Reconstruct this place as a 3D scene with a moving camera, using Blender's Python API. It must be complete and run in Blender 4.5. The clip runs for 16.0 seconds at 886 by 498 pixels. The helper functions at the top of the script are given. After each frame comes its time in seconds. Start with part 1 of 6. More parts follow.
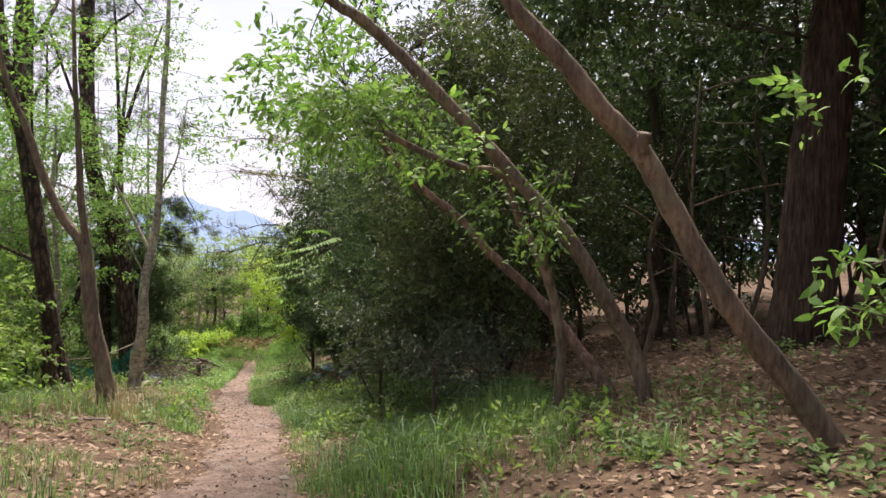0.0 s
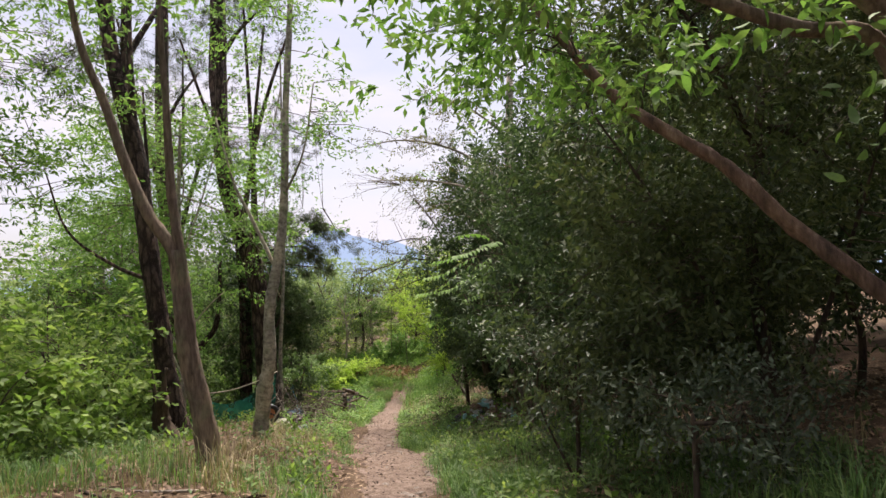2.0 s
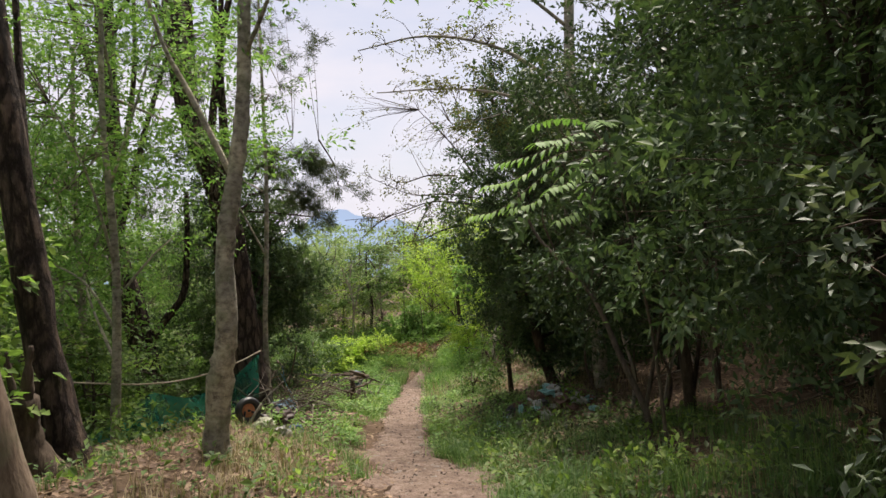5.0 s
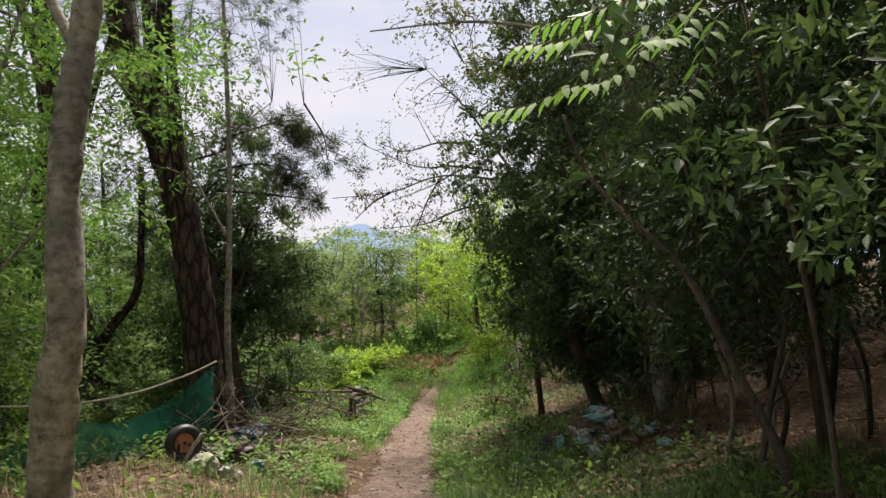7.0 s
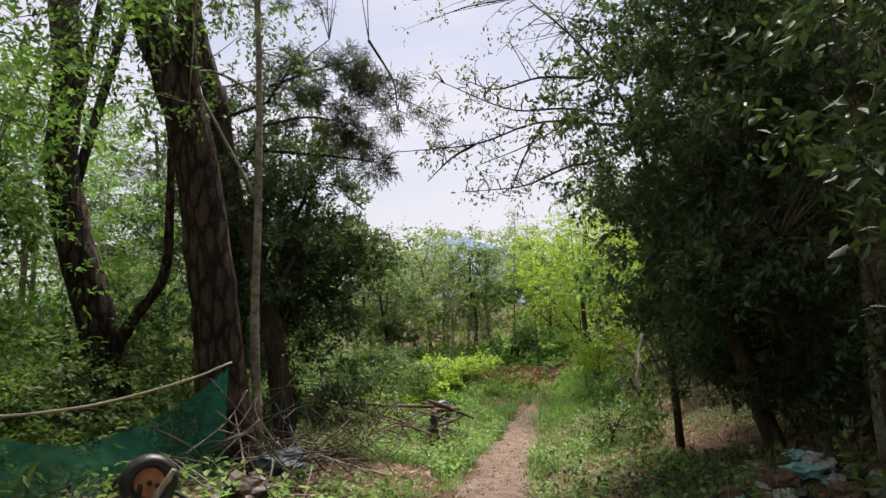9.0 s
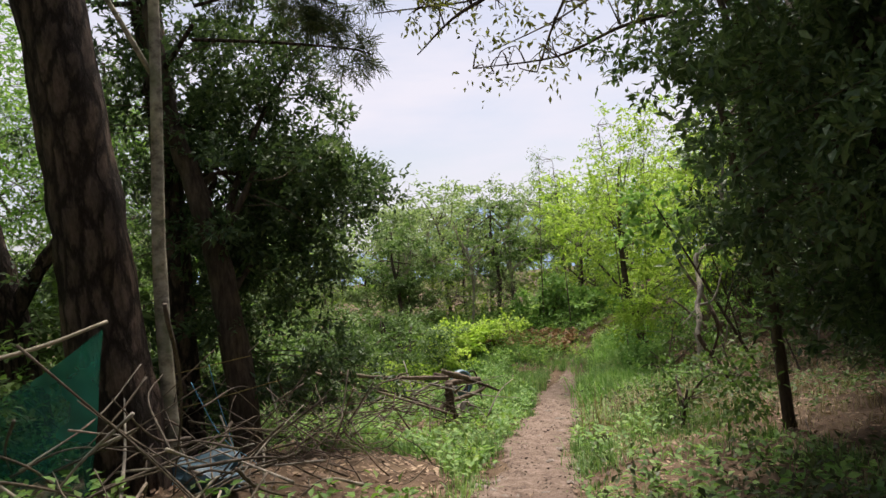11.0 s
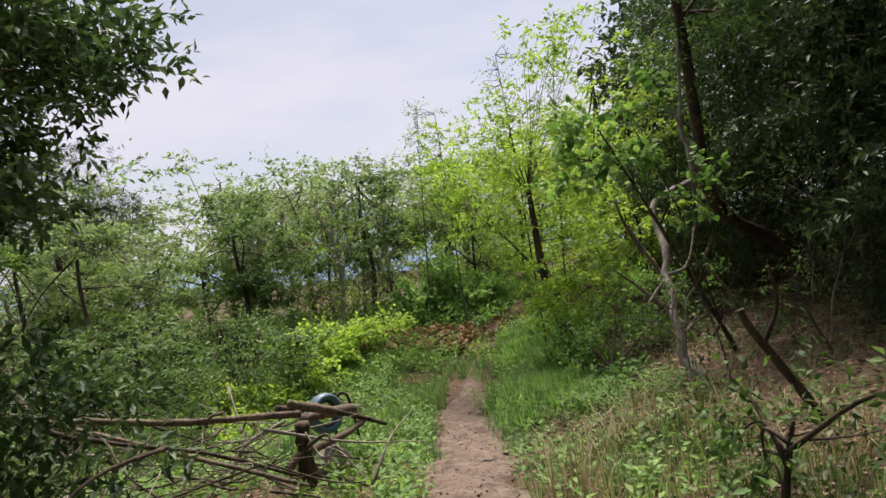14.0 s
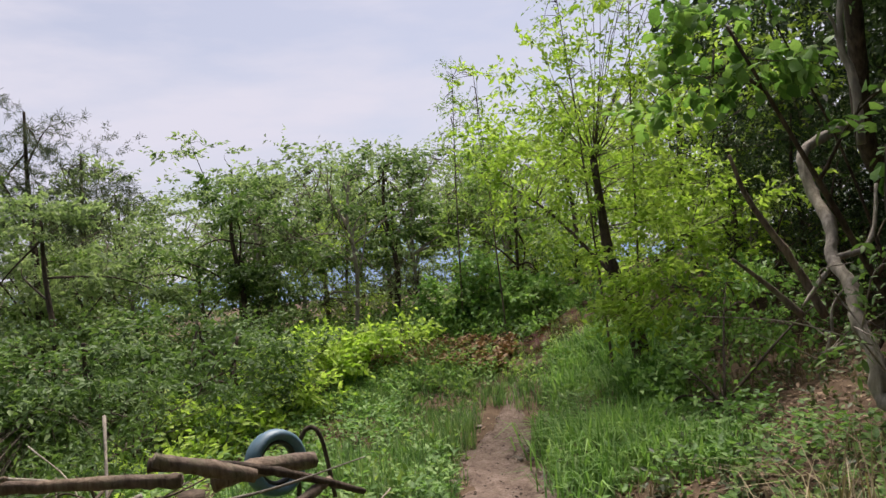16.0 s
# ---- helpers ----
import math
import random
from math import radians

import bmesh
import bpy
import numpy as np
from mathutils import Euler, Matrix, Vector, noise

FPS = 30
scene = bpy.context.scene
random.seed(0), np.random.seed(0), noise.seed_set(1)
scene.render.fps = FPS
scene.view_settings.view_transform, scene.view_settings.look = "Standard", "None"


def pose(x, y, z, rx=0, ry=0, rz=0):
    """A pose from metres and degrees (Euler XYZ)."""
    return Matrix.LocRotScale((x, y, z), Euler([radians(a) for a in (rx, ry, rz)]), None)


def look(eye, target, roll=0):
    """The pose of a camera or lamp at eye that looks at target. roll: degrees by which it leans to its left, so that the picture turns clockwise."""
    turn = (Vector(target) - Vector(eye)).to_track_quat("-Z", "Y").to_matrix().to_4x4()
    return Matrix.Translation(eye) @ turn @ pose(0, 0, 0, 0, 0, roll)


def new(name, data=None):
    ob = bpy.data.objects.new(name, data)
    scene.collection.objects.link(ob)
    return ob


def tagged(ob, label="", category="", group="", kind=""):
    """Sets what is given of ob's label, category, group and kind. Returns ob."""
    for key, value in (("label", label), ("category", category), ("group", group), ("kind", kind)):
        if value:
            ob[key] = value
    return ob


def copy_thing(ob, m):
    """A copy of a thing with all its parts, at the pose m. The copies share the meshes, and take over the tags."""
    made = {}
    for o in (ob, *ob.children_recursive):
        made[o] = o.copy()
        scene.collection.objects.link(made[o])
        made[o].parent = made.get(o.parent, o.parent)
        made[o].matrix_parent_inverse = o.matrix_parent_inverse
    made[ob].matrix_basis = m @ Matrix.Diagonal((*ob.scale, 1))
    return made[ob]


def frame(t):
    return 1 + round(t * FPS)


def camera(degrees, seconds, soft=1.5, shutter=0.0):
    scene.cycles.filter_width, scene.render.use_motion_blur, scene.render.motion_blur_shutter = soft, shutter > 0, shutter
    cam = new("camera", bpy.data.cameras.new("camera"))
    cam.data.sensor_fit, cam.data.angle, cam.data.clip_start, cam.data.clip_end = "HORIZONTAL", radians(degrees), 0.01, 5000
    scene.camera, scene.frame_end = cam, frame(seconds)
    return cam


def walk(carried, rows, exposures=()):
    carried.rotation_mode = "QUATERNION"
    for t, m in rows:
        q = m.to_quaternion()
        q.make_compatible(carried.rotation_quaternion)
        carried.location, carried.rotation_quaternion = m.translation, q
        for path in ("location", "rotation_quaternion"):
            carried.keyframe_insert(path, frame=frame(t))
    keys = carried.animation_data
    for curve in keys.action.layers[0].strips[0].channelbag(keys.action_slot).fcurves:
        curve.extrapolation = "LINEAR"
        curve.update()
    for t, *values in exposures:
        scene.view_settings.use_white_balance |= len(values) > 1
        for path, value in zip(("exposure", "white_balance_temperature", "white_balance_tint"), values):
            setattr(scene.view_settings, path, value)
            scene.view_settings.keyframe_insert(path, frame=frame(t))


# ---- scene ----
cam = camera(63.9, 16.0)
METRES, EYE, TILT, LEAN, TURN = 25.0, 1.3, 0.0, 0.0, 0.0
ROWS = [
    (0.0, 0.0, 0.0, 0.0, -0.0, 0.0, -0.0),
    (0.5, -0.0032, 0.0318, -0.0032, 3.4, 2.09, -0.25),
    (1.0, -0.0109, 0.0625, -0.005, 7.29, 2.48, 0.24),
    (1.5, -0.0193, 0.0955, -0.0107, 10.23, 2.26, 0.85),
    (2.0, -0.0295, 0.1247, -0.0116, 11.6, 2.17, 1.74),
    (2.5, -0.036, 0.1572, -0.0204, 12.66, 2.5, 2.38),
    (3.0, -0.0515, 0.1856, -0.0249, 13.51, 1.73, 2.59),
    (3.5, -0.0637, 0.2124, -0.0291, 13.16, 0.69, 2.72),
    (4.0, -0.0756, 0.2426, -0.0317, 12.12, -0.54, 2.71),
    (6.5, -0.1086, 0.3916, -0.0502, 12.13, 2.25, 2.78),
    (7.0, -0.1144, 0.4222, -0.0557, 13.61, 1.68, 2.9),
    (7.5, -0.1228, 0.452, -0.0598, 14.09, 1.59, 2.92),
    (8.0, -0.1307, 0.483, -0.066, 16.24, 2.26, 3.72),
    (8.5, -0.1394, 0.5106, -0.0677, 19.3, 2.08, 4.06),
    (9.0, -0.1451, 0.5401, -0.0731, 21.65, 3.05, 2.31),
    (9.5, -0.1521, 0.5642, -0.0746, 22.24, 1.9, 2.8),
    (10.0, -0.1588, 0.5902, -0.0794, 23.39, 1.76, 3.39),
    (12.5, -0.221, 0.725, -0.1025, 22.2, -0.84, 6.06),
    (13.0, -0.232, 0.752, -0.1062, 21.0, -0.39, 6.67),
    (13.5, -0.2403, 0.7862, -0.1105, 17.66, -0.04, 6.96),
    (14.0, -0.2467, 0.8178, -0.1121, 12.95, -0.04, 6.64),
    (14.5, -0.2511, 0.8502, -0.1186, 9.28, 0.27, 5.9),
    (15.0, -0.2575, 0.8809, -0.1217, 8.37, 1.25, 5.24),
    (15.5, -0.2628, 0.9147, -0.1276, 11.09, 0.73, 4.27),
    (16.0, -0.2745, 0.9452, -0.1311, 16.21, 1.59, 5.02),
]
EXPOSURES = [(0.0, 1.1, 6850, 20), (2.0, 0.88, 6950, 19), (4.0, 0.76, 7000, 16), (8.0, 0.74, 6950, 15), (10.0, 0.74, 6850, 15), (12.5, 0.7, 6850, 16), (16.0, 0.52, 6700, 17)]
walk(cam, [(t, pose(0, 0, EYE, TILT, LEAN, TURN) @ pose(METRES * x, METRES * y, METRES * z, 90 + pitch, roll, yaw)) for t, x, y, z, yaw, pitch, roll in ROWS], EXPOSURES)

# ---- light: a bright, thinly clouded sky and a veiled sun ----
SUN_ELEVATION, SUN_AZIMUTH = 64.0, -4.0  # degrees; azimuth from +y towards +x
world = bpy.data.worlds.new("sky")
scene.world = world
world.use_nodes = True
wn, wl = world.node_tree.nodes, world.node_tree.links
wn.clear()
w_out = wn.new("ShaderNodeOutputWorld")
w_bg = wn.new("ShaderNodeBackground")
w_sky = wn.new("ShaderNodeTexSky")
w_sky.sky_type = "NISHITA"
w_sky.sun_disc = False
w_sky.sun_elevation = radians(SUN_ELEVATION)
w_sky.sun_rotation = radians(SUN_AZIMUTH)
w_sky.air_density, w_sky.dust_density = 1.0, 2.0
w_co = wn.new("ShaderNodeTexCoord")
w_map = wn.new("ShaderNodeMapping")
w_map.inputs["Scale"].default_value = (1.1, 1.1, 4.5)
w_noise = wn.new("ShaderNodeTexNoise")
w_noise.inputs["Scale"].default_value = 2.3
w_noise.inputs["Detail"].default_value = 7.0
w_noise.inputs["Roughness"].default_value = 0.55
w_ramp = wn.new("ShaderNodeValToRGB")
w_ramp.color_ramp.elements[0].position, w_ramp.color_ramp.elements[1].position = 0.38, 0.62
w_ramp.color_ramp.elements[0].color = (0.5, 0.5, 0.5, 1)
w_mix = wn.new("ShaderNodeMix")
w_mix.data_type = "RGBA"
w_mix.inputs["B"].default_value = (6.0, 6.2, 7.1, 1)
w_bg.inputs["Strength"].default_value = 0.084
wl.new(w_co.outputs["Generated"], w_map.inputs["Vector"])
wl.new(w_map.outputs["Vector"], w_noise.inputs["Vector"])
wl.new(w_noise.outputs["Fac"], w_ramp.inputs["Fac"])
wl.new(w_ramp.outputs["Color"], w_mix.inputs["Factor"])
wl.new(w_sky.outputs["Color"], w_mix.inputs["A"])
wl.new(w_mix.outputs["Result"], w_bg.inputs["Color"])
wl.new(w_bg.outputs["Background"], w_out.inputs["Surface"])

sun = new("sun", bpy.data.lights.new("sun", "SUN"))
sun.data.energy, sun.data.angle, sun.data.color = 5.0, radians(20), (1.0, 0.96, 0.88)
sun_dir = Vector((math.sin(radians(SUN_AZIMUTH)) * math.cos(radians(SUN_ELEVATION)), math.cos(radians(SUN_AZIMUTH)) * math.cos(radians(SUN_ELEVATION)), math.sin(radians(SUN_ELEVATION))))
sun.matrix_world = look(sun_dir * 60, (0, 0, 0))


# ---- materials ----
def material(name):
    m = bpy.data.materials.new(name)
    m.use_nodes = True
    t = m.node_tree
    t.nodes.clear()
    return m, t.nodes, t.links


def ramp_node(nodes, stops):
    r = nodes.new("ShaderNodeValToRGB")
    while len(r.color_ramp.elements) < len(stops):
        r.color_ramp.elements.new(0.5)
    for e, (p, c) in zip(r.color_ramp.elements, stops):
        e.position, e.color = p, (*c, 1)
    return r


def leaf_material(name, stops, translucent=0.3, rough=0.45, vein=0.15):
    """A leaf: colour varied leaf by leaf, with light coming through."""
    m, n, l = material(name)
    out, geo = n.new("ShaderNodeOutputMaterial"), n.new("ShaderNodeNewGeometry")
    ramp = ramp_node(n, stops)
    co = n.new("ShaderNodeTexCoord")
    big = n.new("ShaderNodeTexNoise")
    big.inputs["Scale"].default_value, big.inputs["Detail"].default_value = 0.9, 2.0
    add = n.new("ShaderNodeMath")
    add.operation = "MULTIPLY_ADD"
    add.inputs[1].default_value = 0.9
    sub = n.new("ShaderNodeMath")
    sub.operation = "MULTIPLY_ADD"
    sub.inputs[1].default_value, sub.inputs[2].default_value = 0.62, -0.27
    l.new(geo.outputs["Random Per Island"], sub.inputs[0])
    l.new(co.outputs["Object"], big.inputs["Vector"])
    l.new(big.outputs["Fac"], add.inputs[0])
    l.new(sub.outputs[0], add.inputs[2])
    l.new(add.outputs[0], ramp.inputs["Fac"])
    fine = n.new("ShaderNodeTexNoise")
    fine.inputs["Scale"].default_value, fine.inputs["Detail"].default_value = 60.0, 2.0
    l.new(co.outputs["Object"], fine.inputs["Vector"])
    hsv = n.new("ShaderNodeHueSaturation")
    val = n.new("ShaderNodeMath")
    val.operation = "MULTIPLY_ADD"
    val.inputs[1].default_value, val.inputs[2].default_value = vein * 4, 1 - vein * 2
    l.new(fine.outputs["Fac"], val.inputs[0])
    l.new(val.outputs[0], hsv.inputs["Value"])
    l.new(ramp.outputs["Color"], hsv.inputs["Color"])
    p, tr, mix = n.new("ShaderNodeBsdfPrincipled"), n.new("ShaderNodeBsdfTranslucent"), n.new("ShaderNodeMixShader")
    p.inputs["Roughness"].default_value = rough
    p.inputs["Specular IOR Level"].default_value = 0.25
    mix.inputs["Fac"].default_value = translucent
    l.new(hsv.outputs["Color"], p.inputs["Base Color"])
    warm = n.new("ShaderNodeMix")
    warm.data_type, warm.blend_type = "RGBA", "MULTIPLY"
    warm.inputs["Factor"].default_value = 1.0
    warm.inputs["B"].default_value = (1.12, 1.25, 0.72, 1)
    l.new(hsv.outputs["Color"], warm.inputs["A"])
    l.new(warm.outputs["Result"], tr.inputs["Color"])
    l.new(p.outputs["BSDF"], mix.inputs[1])
    l.new(tr.outputs["BSDF"], mix.inputs[2])
    l.new(mix.outputs["Shader"], out.inputs["Surface"])
    return m


def bark_material(name, dark, light, patch, scale=(9, 9, 2.2), depth=0.03, rough=0.9, plates=False, moss=0.0):
    m, n, l = material(name)
    out, p = n.new("ShaderNodeOutputMaterial"), n.new("ShaderNodeBsdfPrincipled")
    co, mp = n.new("ShaderNodeTexCoord"), n.new("ShaderNodeMapping")
    mp.inputs["Scale"].default_value = scale
    l.new(co.outputs["Object"], mp.inputs["Vector"])
    noi = n.new("ShaderNodeTexNoise")
    noi.inputs["Scale"].default_value, noi.inputs["Detail"].default_value, noi.inputs["Roughness"].default_value = 2.0, 9.0, 0.65
    l.new(mp.outputs["Vector"], noi.inputs["Vector"])
    r = ramp_node(n, [(0.3, dark), (0.55, light), (0.75, patch)])
    height = noi.outputs["Fac"]
    if plates:
        vor = n.new("ShaderNodeTexVoronoi")
        vor.feature = "DISTANCE_TO_EDGE"
        vor.inputs["Scale"].default_value = 1.3
        wob = n.new("ShaderNodeMix")
        wob.data_type = "RGBA"
        wob.inputs["Factor"].default_value = 0.6
        l.new(mp.outputs["Vector"], wob.inputs["A"])
        l.new(noi.outputs["Color"], wob.inputs["B"])
        l.new(wob.outputs["Result"], vor.inputs["Vector"])
        edge = n.new("ShaderNodeMath")
        edge.operation, edge.use_clamp = "MULTIPLY", True
        edge.inputs[1].default_value = 5.5
        l.new(vor.outputs["Distance"], edge.inputs[0])
        mul = n.new("ShaderNodeMath")
        mul.operation = "MULTIPLY"
        l.new(edge.outputs[0], mul.inputs[0])
        l.new(noi.outputs["Fac"], mul.inputs[1])
        height = mul.outputs[0]
        r.color_ramp.elements[0].position, r.color_ramp.elements[1].position, r.color_ramp.elements[2].position = 0.05, 0.4, 0.65
    l.new(height, r.inputs["Fac"])
    big = n.new("ShaderNodeTexNoise")
    big.inputs["Scale"].default_value, big.inputs["Detail"].default_value = 2.6, 5.0
    l.new(co.outputs["Object"], big.inputs["Vector"])
    br = ramp_node(n, [(0.45, (0.75, 0.75, 0.75)), (0.6, (1.1, 1.08, 1.0))])
    l.new(big.outputs["Fac"], br.inputs["Fac"])
    mx = n.new("ShaderNodeMix")
    mx.data_type, mx.blend_type = "RGBA", "MULTIPLY"
    mx.inputs["Factor"].default_value = 1.0
    l.new(r.outputs["Color"], mx.inputs["A"])
    l.new(br.outputs["Color"], mx.inputs["B"])
    colour = mx.outputs["Result"]
    if moss:
        mr = ramp_node(n, [(0.52, (0, 0, 0)), (0.66, (moss, moss, moss))])
        b2 = n.new("ShaderNodeTexNoise")
        b2.inputs["Scale"].default_value, b2.inputs["Detail"].default_value = 6.0, 6.0
        l.new(co.outputs["Object"], b2.inputs["Vector"])
        l.new(b2.outputs["Fac"], mr.inputs["Fac"])
        m2 = n.new("ShaderNodeMix")
        m2.data_type = "RGBA"
        m2.inputs["B"].default_value = (0.17, 0.19, 0.11, 1)
        l.new(mr.outputs["Color"], m2.inputs["Factor"])
        l.new(colour, m2.inputs["A"])
        colour = m2.outputs["Result"]
    bump = n.new("ShaderNodeBump")
    bump.inputs["Strength"].default_value, bump.inputs["Distance"].default_value = 1.0, depth
    l.new(height, bump.inputs["Height"])
    l.new(colour, p.inputs["Base Color"])
    l.new(bump.outputs["Normal"], p.inputs["Normal"])
    p.inputs["Roughness"].default_value = rough
    p.inputs["Specular IOR Level"].default_value = 0.2
    l.new(p.outputs["BSDF"], out.inputs["Surface"])
    return m


def soil_material(name, stops, scale=3.0, grain=55.0, depth=0.03, rough=0.95):
    m, n, l = material(name)
    out, p, co = n.new("ShaderNodeOutputMaterial"), n.new("ShaderNodeBsdfPrincipled"), n.new("ShaderNodeTexCoord")
    a, b = n.new("ShaderNodeTexNoise"), n.new("ShaderNodeTexNoise")
    a.inputs["Scale"].default_value, a.inputs["Detail"].default_value, a.inputs["Roughness"].default_value = scale, 9.0, 0.65
    b.inputs["Scale"].default_value, b.inputs["Detail"].default_value, b.inputs["Roughness"].default_value = grain, 6.0, 0.7
    l.new(co.outputs["Object"], a.inputs["Vector"])
    l.new(co.outputs["Object"], b.inputs["Vector"])
    mx = n.new("ShaderNodeMix")
    mx.data_type = "FLOAT"
    mx.inputs["Factor"].default_value = 0.4
    l.new(a.outputs["Fac"], mx.inputs["A"])
    l.new(b.outputs["Fac"], mx.inputs["B"])
    r = ramp_node(n, stops)
    l.new(mx.outputs["Result"], r.inputs["Fac"])
    bump = n.new("ShaderNodeBump")
    bump.inputs["Strength"].default_value, bump.inputs["Distance"].default_value = 0.9, depth
    l.new(mx.outputs["Result"], bump.inputs["Height"])
    l.new(r.outputs["Color"], p.inputs["Base Color"])
    l.new(bump.outputs["Normal"], p.inputs["Normal"])
    p.inputs["Roughness"].default_value = rough
    p.inputs["Specular IOR Level"].default_value = 0.15
    l.new(p.outputs["BSDF"], out.inputs["Surface"])
    return m


def plain_material(name, colour, rough=0.6, metal=0.0, wear=0.3, scale=8.0, see=0.0):
    m, n, l = material(name)
    out, p, co = n.new("ShaderNodeOutputMaterial"), n.new("ShaderNodeBsdfPrincipled"), n.new("ShaderNodeTexCoord")
    a = n.new("ShaderNodeTexNoise")
    a.inputs["Scale"].default_value, a.inputs["Detail"].default_value, a.inputs["Roughness"].default_value = scale, 8.0, 0.6
    l.new(co.outputs["Object"], a.inputs["Vector"])
    r = ramp_node(n, [(0.3, tuple(c * (1 - wear) for c in colour)), (0.5, colour), (0.72, tuple(c + (0.3 - c) * wear * 0.5 for c in colour))])
    l.new(a.outputs["Fac"], r.inputs["Fac"])
    bump = n.new("ShaderNodeBump")
    bump.inputs["Strength"].default_value, bump.inputs["Distance"].default_value = 0.4, 0.01
    l.new(a.outputs["Fac"], bump.inputs["Height"])
    l.new(bump.outputs["Normal"], p.inputs["Normal"])
    l.new(r.outputs["Color"], p.inputs["Base Color"])
    p.inputs["Roughness"].default_value, p.inputs["Metallic"].default_value = rough, metal
    p.inputs["Alpha"].default_value = 1 - see
    l.new(p.outputs["BSDF"], out.inputs["Surface"])
    return m


def netting_material(name, colour, through_light=0.45, cover=0.55):
    """Fine woven netting: threads with open holes between, thin enough to glow."""
    m, n, l = material(name)
    out, co = n.new("ShaderNodeOutputMaterial"), n.new("ShaderNodeTexCoord")
    # noise patches put the shading of folds into the net colour
    folds = n.new("ShaderNodeTexNoise")
    folds.inputs["Scale"].default_value, folds.inputs["Detail"].default_value = 3.0, 5.0
    l.new(co.outputs["Object"], folds.inputs["Vector"])
    r = ramp_node(n, [(0.3, tuple(c * 0.55 for c in colour)), (0.6, colour), (0.8, tuple(min(1, c * 1.5 + 0.03) for c in colour))])
    l.new(folds.outputs["Fac"], r.inputs["Fac"])
    p, tr, both = n.new("ShaderNodeBsdfPrincipled"), n.new("ShaderNodeBsdfTranslucent"), n.new("ShaderNodeMixShader")
    p.inputs["Roughness"].default_value = 0.6
    l.new(r.outputs["Color"], p.inputs["Base Color"])
    l.new(r.outputs["Color"], tr.inputs["Color"])
    both.inputs["Fac"].default_value = through_light
    l.new(p.outputs["BSDF"], both.inputs[1])
    l.new(tr.outputs["BSDF"], both.inputs[2])
    hole, mix = n.new("ShaderNodeBsdfTransparent"), n.new("ShaderNodeMixShader")
    dens = n.new("ShaderNodeTexNoise")
    dens.inputs["Scale"].default_value, dens.inputs["Detail"].default_value = 2.2, 3.0
    l.new(co.outputs["Object"], dens.inputs["Vector"])
    fac = n.new("ShaderNodeMath")
    fac.operation, fac.use_clamp = "MULTIPLY_ADD", True
    fac.inputs[1].default_value, fac.inputs[2].default_value = 0.9, cover - 0.35
    l.new(dens.outputs["Fac"], fac.inputs[0])
    l.new(fac.outputs[0], mix.inputs["Fac"])
    l.new(hole.outputs["BSDF"], mix.inputs[1])
    l.new(both.outputs["Shader"], mix.inputs[2])
    l.new(mix.outputs["Shader"], out.inputs["Surface"])
    return m


LEAF_DARK = leaf_material("leaf_evergreen", [(0.15, (0.026, 0.045, 0.021)), (0.5, (0.052, 0.086, 0.038)), (0.85, (0.1, 0.148, 0.06))], 0.22, 0.5)
LEAF_CAMELLIA = leaf_material("leaf_camellia", [(0.15, (0.036, 0.064, 0.031)), (0.5, (0.074, 0.123, 0.056)), (0.85, (0.145, 0.205, 0.09))], 0.3, 0.5)
LEAF_OLIVE = leaf_material("leaf_olive", [(0.15, (0.04, 0.056, 0.026)), (0.5, (0.082, 0.11, 0.05)), (0.85, (0.16, 0.19, 0.085))], 0.3, 0.5)
LEAF_MID = leaf_material("leaf_green", [(0.15, (0.048, 0.089, 0.028)), (0.5, (0.096, 0.166, 0.05)), (0.85, (0.175, 0.255, 0.085))], 0.35, 0.6)
LEAF_BRIGHT = leaf_material("leaf_fresh_green", [(0.15, (0.085, 0.175, 0.045)), (0.5, (0.16, 0.29, 0.08)), (0.85, (0.27, 0.4, 0.13))], 0.42, 0.6)
LEAF_LIME = leaf_material("leaf_lime", [(0.15, (0.155, 0.266, 0.028)), (0.5, (0.3, 0.42, 0.075)), (0.85, (0.45, 0.56, 0.14))], 0.5, 0.6)
LEAF_GREY = leaf_material("leaf_silver_grey", [(0.15, (0.04, 0.062, 0.038)), (0.5, (0.08, 0.108, 0.07)), (0.85, (0.15, 0.175, 0.125))], 0.2, 0.5)
LEAF_BRONZE = leaf_material("leaf_young_bronze", [(0.15, (0.07, 0.07, 0.025)), (0.5, (0.13, 0.13, 0.04)), (0.85, (0.2, 0.2, 0.07))], 0.4)
# bright green that carries a sunlit look in the leaf colour itself
LEAF_GLOW = leaf_material("leaf_painted_sunlit", [(0.15, (0.085, 0.15, 0.035)), (0.5, (0.17, 0.27, 0.07)), (0.85, (0.3, 0.38, 0.13))], 0.5, 0.6)
NEEDLE = leaf_material("pine_needle", [(0.15, (0.042, 0.066, 0.030)), (0.5, (0.072, 0.102, 0.048)), (0.85, (0.132, 0.144, 0.066))], 0.15, 0.5)
FAR_LEAF = leaf_material("leaf_far_wood", [(0.15, (0.115, 0.165, 0.085)), (0.5, (0.2, 0.27, 0.13)), (0.85, (0.32, 0.385, 0.2))], 0.5, 0.6)
GRASS = leaf_material("grass_blade", [(0.15, (0.06, 0.125, 0.042)), (0.5, (0.125, 0.225, 0.075)), (0.85, (0.250, 0.335, 0.135))], 0.35, 0.5)
DRY_GRASS = leaf_material("dry_grass", [(0.15, (0.125, 0.095, 0.055)), (0.5, (0.235, 0.187, 0.108)), (0.85, (0.38, 0.32, 0.2))], 0.2, 0.7)
